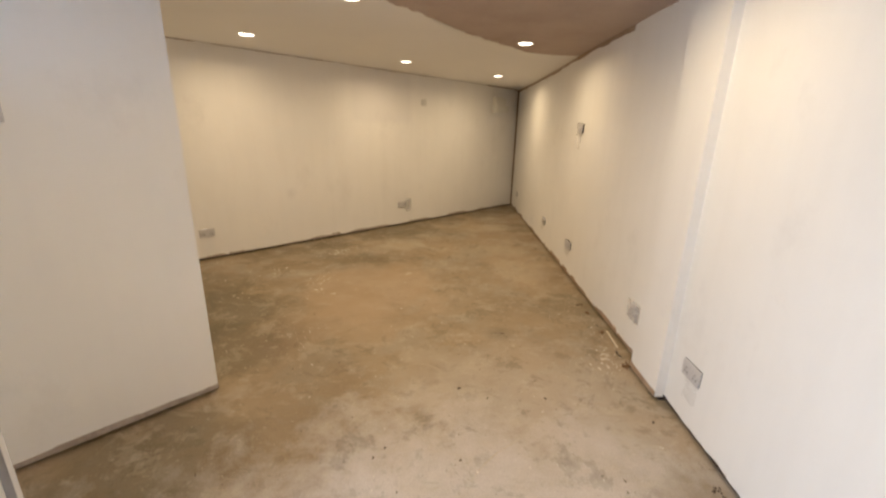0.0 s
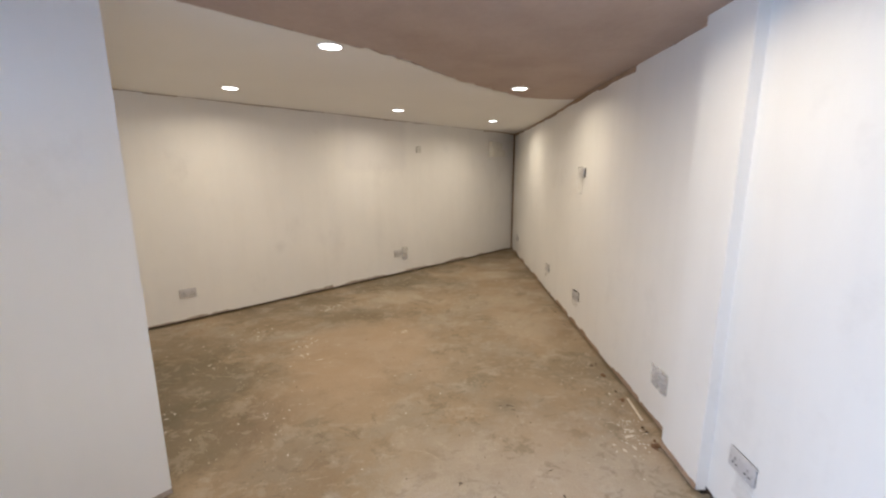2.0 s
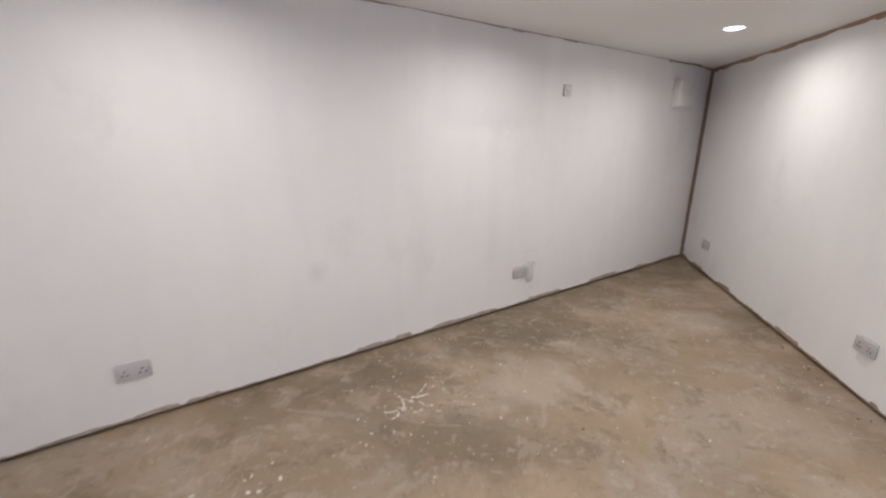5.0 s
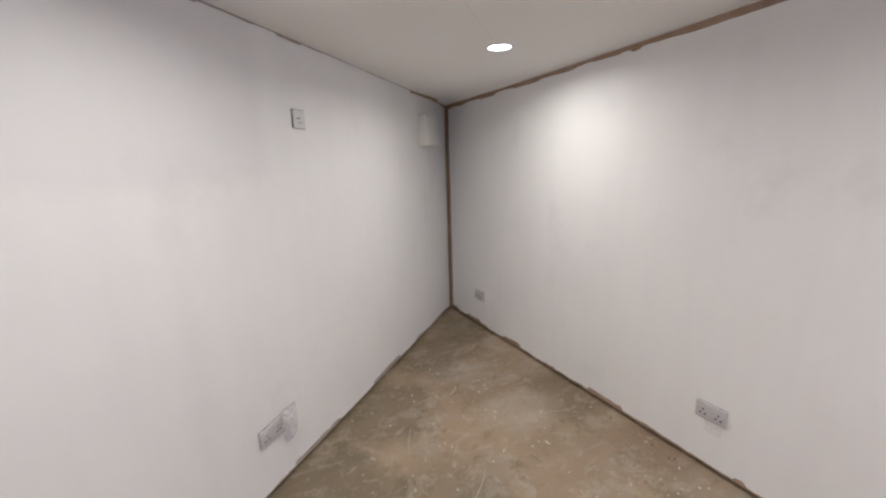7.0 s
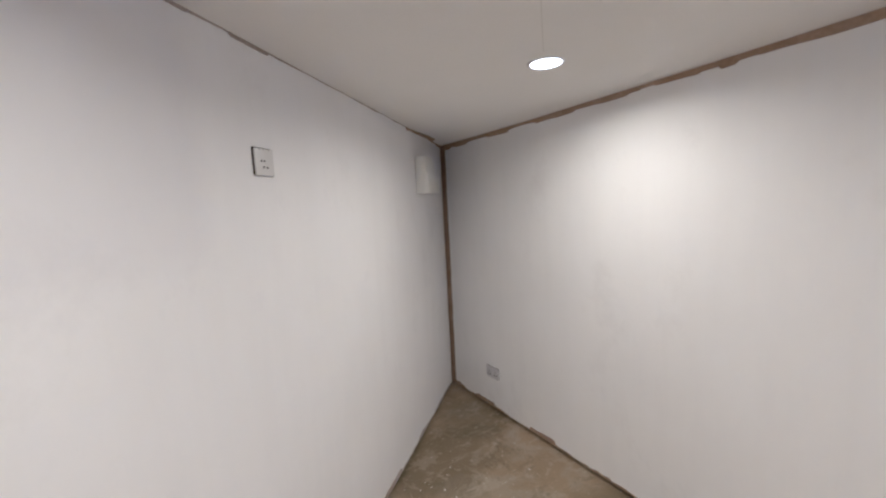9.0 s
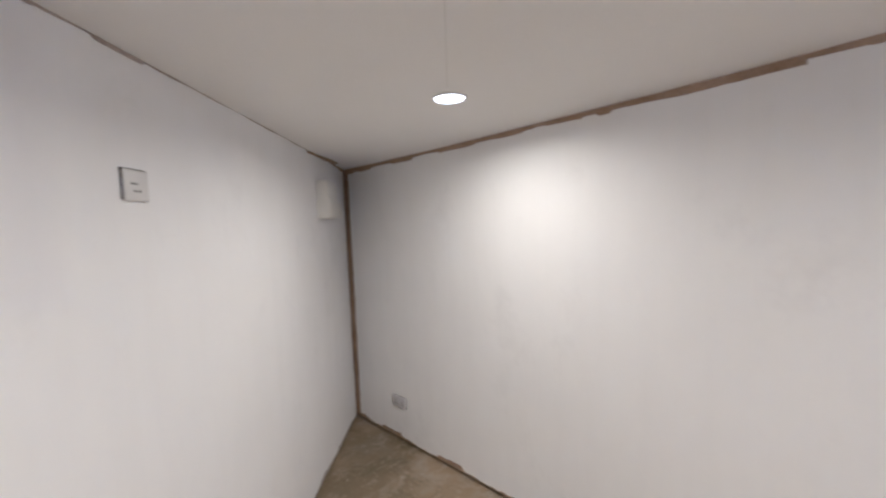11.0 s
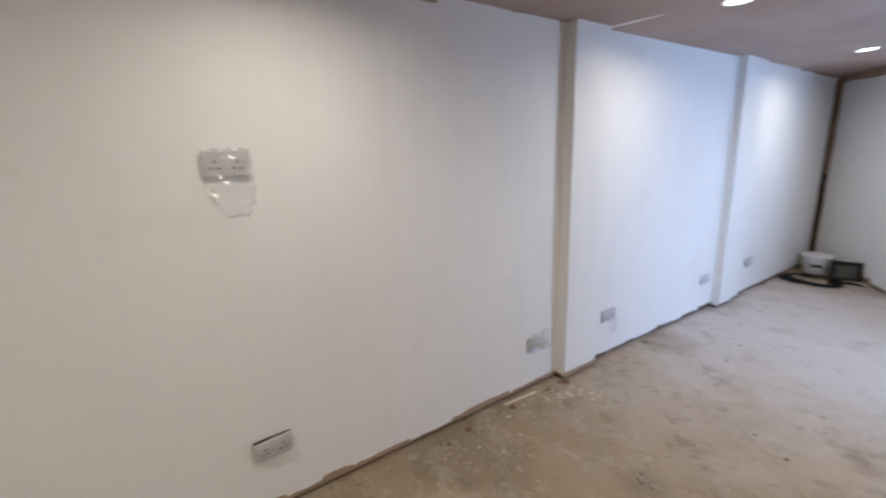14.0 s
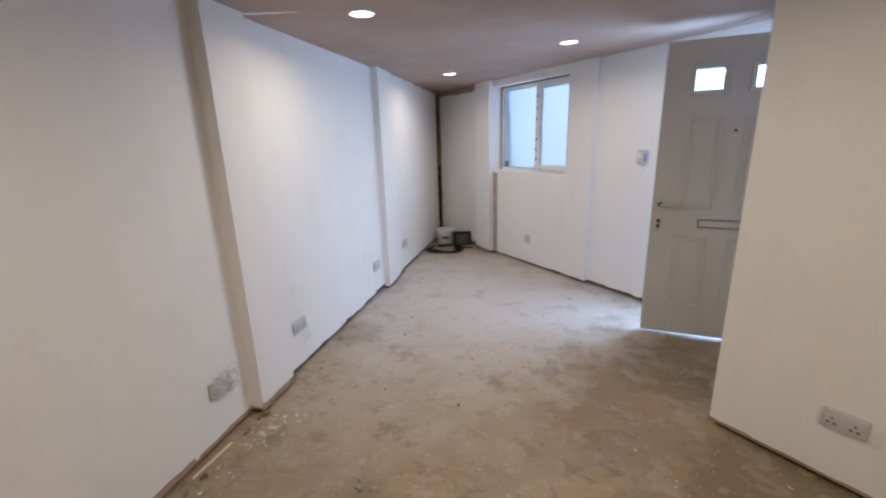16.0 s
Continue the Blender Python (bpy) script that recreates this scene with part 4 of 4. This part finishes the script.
film("crumpled clear film over the socket by the pier", on_wall(R[0], R[1], 7.400 - 2.010, 0.300), 0.175, 0.070, 0.062, 8, 0.040, 0.3, MILKY_FILM)
film("folded clear film on the back wall socket", on_wall(N1, R[0], dist(N1, (-0.725, 5.604)), 0.285), 0.095, 0.095, 0.085, 11, 0.035, 0.0, MILKY_FILM)
film("scrap of clear film under a wall socket", on_wall(R[0], R[1], 7.400 - 4.645, 0.262), 0.080, -0.005, 0.060, 14, 0.006)
film("torn clear film hanging off the partition socket", on_wall(N0, N1, 0.585, 0.300), 0.040, 0.020, 0.035, 17, 0.085, 0.0)
film("loose clear film on a wall socket beside the pier", on_wall(R[4], R[5], 0.235, 0.225), 0.100, 0.050, 0.060, 19, 0.012, 0.2)

# ---- small wall fittings ----
junction = thing("junction_box", "white plastic junction box with stepped cover in the corner", "junction box", m=on_wall(N1, R[0], back_len - 0.630, 1.785))
bm = box(bmesh.new(), -0.085, 0.085, -0.074, 0.001, -0.125, 0.125, 0.006, 3)
smooth(part("box_body", bm, BOXES, junction))
bm = box(bmesh.new(), -0.078, 0.078, -0.084, -0.073, -0.118, 0.008, 0.003, 2)
smooth(part("front_cover", bm, BOXES, junction))
bm = box(bmesh.new(), 0.090, 0.285, -0.066, 0.001, -0.118, -0.012, 0.006, 3)
smooth(part("lower_cover", bm, BOXES, junction))
bm = box(bmesh.new(), 0.089, 0.215, -0.054, 0.001, -0.008, 0.110, 0.005, 3)
smooth(part("upper_cover", bm, BOXES, junction))
bm = cyl(bmesh.new(), 0.006, 0.006, 0.010, Matrix.Translation((0.092, -0.066, -0.010)) @ Matrix.Rotation(radians(90), 4, "X"), 12)
part("knockout", bm, CRUMB, junction, "small dark hole in the seam")

control = thing("entry_handset", "small grey and white entry control on the front wall", "wall control", m=on_wall(F7, F8, 0.515, 1.280))
bm = box(bmesh.new(), -0.046, 0.046, -0.026, 0.001, -0.056, 0.056, 0.006, 3)
smooth(part("case", bm, PLATE, control))
# darker strip down the right of the case
bm = box(bmesh.new(), 0.024, 0.044, -0.030, -0.025, -0.040, 0.030, 0.004, 2)
part("right_strip", bm, STEEL, control, "dark grey strip down the right side")
bm = box(bmesh.new(), -0.034, -0.006, -0.028, -0.025, -0.012, 0.030, 0.003, 2)
part("button", bm, UPVC, control)
tab = thing("wall_clip", "tiny white clip under the entry control", "clip", m=on_wall(F7, F8, 0.535, 1.175))
bm = box(bmesh.new(), -0.012, 0.012, -0.012, 0.001, -0.018, 0.018, 0.004)
part("clip_body", bm, UPVC, tab)

front_plate = square_plate("grey square wall plate below the window", PLATE, 0, "square_plate")
front_plate.matrix_basis = on_wall(F4, F5, 0.575, 0.300)
bm = lathe(bmesh.new(), [(0.0005, -0.006), (0.026, -0.005), (0.034, 0.000), (0.034, 0.006)], 28, on_wall(F4, F5, 0.575, 0.300) @ pose(0, -0.016, 0, 90, 0, 0))
disc = smooth(link("blanking_disc", bm, WHITE_PLATE))
tagged(disc, label="round white blanking disc on a square plate", category="cover")

# ---- things in the front corner ----
bucket = thing("bucket", "white plastic paint bucket with lid and dark label", "bucket", m=pose(0.805, -2.200, 0.0, 0, 0, 20) @ Matrix.Diagonal((0.98, 0.98, 0.86, 1)))
bm = lathe(bmesh.new(), [(0.001, 0.000), (0.112, 0.000), (0.118, 0.006), (0.136, 0.196), (0.141, 0.197), (0.142, 0.214), (0.137, 0.216)], 40)
smooth(part("pail", bm, BUCKET, bucket))
bm = lathe(bmesh.new(), [(0.147, 0.208), (0.149, 0.222), (0.146, 0.232), (0.134, 0.233), (0.130, 0.226), (0.001, 0.226)], 40)
smooth(part("lid", bm, BUCKET, bucket, "white rimmed lid"))
bm = bmesh.new()
arc = [radians(60 + i * 4) for i in range(12)]
cols = [[bm.verts.new(((0.1290 + 0.0945 * (z - 0.10)) * math.cos(a), (0.1290 + 0.0945 * (z - 0.10)) * math.sin(a), z)) for z in (0.085, 0.125)] for a in arc]
for p, q in zip(cols, cols[1:]):
    bm.faces.new((p[0], q[0], q[1], p[1]))
part("label", bm, DARK, bucket, "dark label strip")
bm = tube(bmesh.new(), [(0.146 * math.cos(a), 0.146 * math.sin(a), 0.190 - 0.10 * math.sin(a - radians(20))) for a in (radians(20 + 180 * i / 20) for i in range(21))], 0.003, 8)
part("bail_handle", bm, STEEL, bucket, "thin wire handle")

crate = thing("tray", "black plastic tray standing on edge with dusty inside", "tray", m=pose(0.515, -2.010, 0.0, -20, 0, 196))
bm = bmesh.new()
for a in ((-0.125, 0.125, 0.0, 0.030), (-0.125, 0.125, 0.160, 0.205)):
    box(bm, a[0], a[1], 0.0, 0.075, a[2], a[3], 0.003)
for a in ((-0.125, -0.085), (0.085, 0.125)):
    box(bm, a[0], a[1], 0.0, 0.075, 0.030, 0.160, 0.003)
part("rim", bm, BLACK_RUBBER, crate)
bm = box(bmesh.new(), -0.085, 0.085, 0.0, 0.008, 0.030, 0.160)
part("bottom", bm, material("dusty_panel", (0.10, 0.09, 0.07), 0.8, second=(0.03, 0.028, 0.024), scale=14, grain=0.1), crate, "dusty beige inside")

hose = []
for i in range(220):
    a = i / 220 * 3.3 * 2 * math.pi
    rad = 0.236 - 0.040 * (i / 220) + 0.030 * noise.noise(Vector((a * 0.6, 1.7, 0)))
    hose.append((0.725 + rad * math.cos(a) * 1.05, -1.735 + rad * math.sin(a) * 0.85, 0.013 + 0.018 * (i / 220) + 0.010 * abs(noise.noise(Vector((a, 0.3, 4))))))
bm = tube(bmesh.new(), hose, 0.0095, 8)
tail = [(0.560 - 0.18 * f + 0.02 * math.sin(f * 6), -1.760 - 0.02 * math.sin(f * 3.1) + 0.10 * f * f - 0.20 * f, 0.012) for f in (i / 24 for i in range(25))]
tube(bm, tail, 0.0090, 8)
loop = [(0.47 + 0.13 * math.cos(a), -1.80 + 0.10 * math.sin(a), 0.012) for a in (radians(-150 + i * 9) for i in range(26))]
tube(bm, loop, 0.010, 8)
over = [(0.70 + 0.235 * math.cos(a), -1.70 + 0.15 * math.sin(a), 0.034 + 0.012 * math.sin(2 * a)) for a in (radians(-30 + i * 9) for i in range(38))]
tube(bm, over, 0.0100, 8)
coil = smooth(link("cable_coil", bm, BLACK_RUBBER), 60)
tagged(coil, label="loosely coiled black cable on the concrete floor", category="cable")
pipe = [(0.965, -2.645, 0.02), (0.962, -2.640, 0.55), (0.955, -2.630, 0.80), (0.962, -2.640, 1.06)]
bm = tube(bmesh.new(), pipe, 0.014, 10)
tagged(smooth(link("corner_cable", bm, BLACK_RUBBER)), label="black cable running up the damp front corner", category="cable")
for z in (0.90, 1.04):
    bm = box(bmesh.new(), 0.944, 0.980, -2.650, -2.615, z - 0.03, z + 0.03, 0.004)
    tagged(link("cable_joint", bm, BLACK_RUBBER), label="black joint on the corner cable", category="cable joint")

# thin strip of wood left by the pier
bm = box(bmesh.new(), -0.120, 0.120, -0.007, 0.007, 0.0, 0.006, 0.0015)
strip = link("wood_strip", bm, WOODSTRIP, m=pose(1.055, 2.200, 0.0005, 0, 0, 86))
tagged(strip, label="thin pale wood strip lying on the concrete", category="offcut")

# smear of white paint on the bare ceiling by the pier
bm = bmesh.new()
rim = []
for i in range(40):
    a = 2 * math.pi * i / 40
    x = 0.900 + 0.150 * math.cos(a)
    y = 1.492 + (0.018 + 0.008 * math.cos(a)) * math.sin(a) + 0.03 * math.cos(a)
    rim.append(bm.verts.new((x, y, cz(x, y) - 0.002)))
bm.faces.new(rim)
structure(link("paint_smear", bm, CEIL_PAINT), "smear of white paint on the bare ceiling", "trim")


# ---- paint flecks, crumbs and stains on the floor ----
def flecks(name, count, seed, clusters, size, mat, label, long=1.0, height=0.0012, wide_share=0.5):
    r = random.Random(seed)
    verts, faces = [], []
    made = 0
    while made < count:
        if r.random() < wide_share:
            x, y = r.uniform(-2.6, 1.05), r.uniform(-1.6, 7.2)
        else:
            mx, my, spread = r.choice(clusters)
            x, y = r.gauss(mx, spread), r.gauss(my, spread)
        inside = x < 1.03 and y < x + 6.25 and y > -1.16 * x - 1.45 and not (x < -1.30 and y < -1.18 * x - 0.06 and y > 1.09 * x + 2.9) and not (x < -1.3 and y < 1.53)
        if not inside:
            continue
        made += 1
        s = size * r.choice((0.4, 0.5, 0.7, 0.7, 1.0, 1.0, 1.5))
        ang, k = r.uniform(0, math.pi), r.choice((5, 6, 7))
        stretch = r.uniform(1.0, 1.0 + 1.6 * long)
        base = len(verts)
        for ring_k, (f, z) in enumerate(((1.0, 0.0003), (0.8, height * r.uniform(0.6, 1.4)))):
            for i in range(k):
                a = 2 * math.pi * i / k
                q = s * f * (0.7 + 0.5 * ((i * 7 + made * 3) % 5) / 5)
                px, py = q * stretch * math.cos(a), q * math.sin(a)
                verts.append((x + px * math.cos(ang) - py * math.sin(ang), y + px * math.sin(ang) + py * math.cos(ang), z))
        for i in range(k):
            faces.append((base + i, base + (i + 1) % k, base + k + (i + 1) % k, base + k + i))
        faces.append(tuple(base + k + i for i in range(k)))
    mesh = bpy.data.meshes.new(name)
    mesh.from_pydata(verts, [], faces)
    mesh.materials.append(mat)
    return tagged(new(name, mesh), label=label, category="debris", kind="stuff")


flecks("paint_flecks", 820, 3, [(0.6, 5.9, 0.3), (0.85, 4.6, 0.25), (-1.35, 4.10, 0.22), (-1.25, 4.50, 0.35), (-1.7, 3.2, 0.40), (-0.9, 4.8, 0.30), (0.93, 1.95, 0.09), (0.5, 5.6, 0.45), (-0.2, 5.4, 0.4), (0.9, 2.6, 0.15), (-1.2, 2.1, 0.2)], 0.0038, FLAKE, "small white paint flecks scattered on the concrete", 0.8, 0.0012, 0.42)
flecks("paint_flecks", 90, 12, [(-2.14, 3.11, 0.06), (-1.81, 2.79, 0.07), (-1.84, 3.40, 0.10), (-1.28, 3.16, 0.05), (-1.21, 3.25, 0.06), (-1.23, 2.89, 0.06), (-1.75, 2.1, 0.18), (0.94, 2.0, 0.05), (0.93, 2.25, 0.06), (-0.5, 3.42, 0.03), (0.3, 4.9, 0.25)], 0.0062, FLAKE, "white paint flecks dropped in loose groups on the concrete", 1.4, 0.0012, 0.0)
flecks("paint_flecks", 22, 31, [(-0.50, -0.52, 0.14), (-0.20, -0.30, 0.20), (0.55, -0.20, 0.12), (-0.75, -0.35, 0.10)], 0.0068, FLAKE, "white paint flecks on the dusty floor below the window", 1.3, 0.0012, 0.0)
flecks("paint_flecks", 20, 15, [(0.93, 1.95, 0.09), (0.97, 2.08, 0.07), (0.84, 1.86, 0.08)], 0.0062, FLAKE, "thick white paint flecks on the concrete by the pier", 1.2, 0.0014, 0.0)
RUSTY = material("brick_dust", (0.17, 0.095, 0.05), 0.95, second=(0.26, 0.16, 0.09), scale=40, grain=0.2)
flecks("brick_rubble", 40, 18, [(1.022, 1.865, 0.014), (1.010, 1.845, 0.012), (1.020, 2.30, 0.010), (1.022, 2.62, 0.010)], 0.0058, RUSTY, "crumbled orange brick and plaster at the foot of the pier", 0.8, 0.009, 0.0)
flecks("paint_splashes", 14, 9, [(-1.38, 4.08, 0.10), (-1.30, 4.16, 0.09), (0.93, 1.96, 0.06), (-1.1, 4.75, 0.15)], 0.0085, FLAKE, "larger white paint splashes on the concrete", 1.6, 0.0010, 0.10)
flecks("crumbs", 64, 21, [(0.3, 2.2, 0.5), (-0.2, 1.7, 0.5), (-0.5, 0.9, 0.5)], 0.0036, CRUMB, "small dark crumbs of plaster and dirt", 0.8, 0.004, 0.5)

flecks("wall_foot_rubble", 100, 41, [(1.01, y, 0.02) for y in (-1.9, -1.3, -0.75, 0.95)] + [(-0.55 + 0.10 * i, -0.97 - 0.105 * i, 0.030) for i in range(-3, 7)] + [(1.06, 2.0 + 0.4 * i, 0.03) for i in range(9)], 0.0034, CRUMB, "crumbs of brown plaster along the foot of the walls", 1.2, 0.006, 0.0)


def scratches(name, items, mat, label):
    """Thin pale arcs scraped into the floor: middle, radius, first and last angle, width."""
    bm = bmesh.new()
    for x, y, rad, a0, a1, w in items:
        rows = []
        for i in range(19):
            f = i / 18
            a = radians(a0 + (a1 - a0) * f)
            ww = w * math.sin(math.pi * (0.08 + 0.84 * f)) * (0.7 + 0.4 * noise.noise(Vector((x * 9, f * 14, y))))
            rows.append([bm.verts.new((x + (rad + q) * math.cos(a), y + (rad + q) * math.sin(a), 0.0006)) for q in (-ww, ww)])
        for p, q in zip(rows, rows[1:]):
            bm.faces.new((p[0], q[0], q[1], p[1]))
    return tagged(link(name, bm, mat), label=label, category="scrape", kind="stuff")




def spill(strokes, seed):
    """Dried paint that ran in wandering, uneven strokes: start, heading in degrees, length, width."""
    r = random.Random(seed)
    bm = bmesh.new()
    for x, y, heading, length, w in strokes:
        a, k = radians(heading), max(5, int(length / 0.012))
        rows = []
        for i in range(k + 1):
            f = i / k
            ww = w * (0.45 + 0.8 * abs(noise.noise(Vector((x * 31 + f * 6, y * 17, seed))))) * (1 - 0.55 * f) + (0.004 if i in (0, k - 1) else 0)
            side = Vector((-math.sin(a), math.cos(a)))
            rows.append([bm.verts.new((x + side.x * q, y + side.y * q, 0.0009)) for q in (-ww, ww)])
            a += r.uniform(-0.45, 0.45)
            x, y = x + math.cos(a) * length / k, y + math.sin(a) * length / k
        for p, q in zip(rows, rows[1:]):
            bm.faces.new((p[0], q[0], q[1], p[1]))
    return tagged(link("paint_spill", bm, FLAKE), label="branching spill of dried white paint on the concrete", category="paint spill", kind="stuff")


spill([(-1.370, 4.030, 50, 0.14, 0.009), (-1.370, 4.030, -80, 0.09, 0.008), (-1.370, 4.030, -150, 0.09, 0.010), (-1.385, 4.035, 0, 0.04, 0.014), (-1.290, 4.120, -40, 0.10, 0.006), (-1.255, 4.060, -90, 0.06, 0.005), (-1.300, 4.200, 80, 0.09, 0.005), (-1.180, 4.060, 20, 0.03, 0.006), (-1.050, 4.200, 60, 0.02, 0.006), (-1.330, 4.110, 150, 0.06, 0.009)], 5)
SCRAPE = material("pale_scrape", (0.50, 0.43, 0.33), 0.75, second=(0.40, 0.32, 0.23), scale=30, grain=0.1)
scratches("floor_scrapes", [(-1.314, 6.794, 2.0, -47.0, -43.2, 0.004), (-1.804, 6.414, 2.0, -46.6, -43.4, 0.004), (-2.40, 6.35, 2.0, -44.0, -39.5, 0.0045), (-0.30, 1.62, 0.20, 20, 95, 0.004), (0.72, 5.2, 0.9, 150, 168, 0.003), (0.3, 5.1, 0.8, 95, 112, 0.003), (-0.6, 4.4, 0.7, 60, 84, 0.003), (-1.9, 4.9, 0.9, -42, -24, 0.004), (0.2, 4.4, 0.6, -20, 14, 0.003), (-0.2, 3.1, 0.5, 190, 230, 0.003), (0.6, 0.6, 0.7, 120, 150, 0.003), (-0.4, 5.6, 0.7, -60, -36, 0.003)], SCRAPE, "thin pale scrapes in the concrete")
STAIN = material("dark_stain", (0.10, 0.085, 0.05), 0.8, second=(0.17, 0.13, 0.085), scale=35, grain=0.2)
scratches("dirt_streak", [(-1.475, 0.174, 0.6, 57, 79, 0.006), (-1.455, 0.160, 0.6, 66, 74, 0.008)], STAIN, "dark curved streak of dirt on the concrete by the door")
flecks("dirt_spots", 18, 33, [(0.262, 2.235, 0.035), (0.29, 2.20, 0.03), (0.42, 1.68, 0.012), (-0.31, 2.69, 0.01), (0.55, 0.95, 0.10), (0.62, 0.75, 0.12)], 0.0056, STAIN, "dark dirt spots trodden into the concrete", 1.5, 0.0008, 0.0)

# filled joint between two ceiling boards
a, b = JOINT
d = unit(a, b)
bm = bmesh.new()
q = [bm.verts.new((p[0] - d.y * o, p[1] + d.x * o, cz(p[0] - d.y * o, p[1] + d.x * o) - 0.0028)) for p, o in ((a, -0.002), (b, -0.002), (b, 0.002), (a, 0.002))]
bm.faces.new(q)
structure(link("ceiling_joint", bm, material("joint_filler", (0.72, 0.705, 0.68), 0.85, second=(0.78, 0.765, 0.74), scale=12)), "faint filled joint between ceiling boards", "trim")
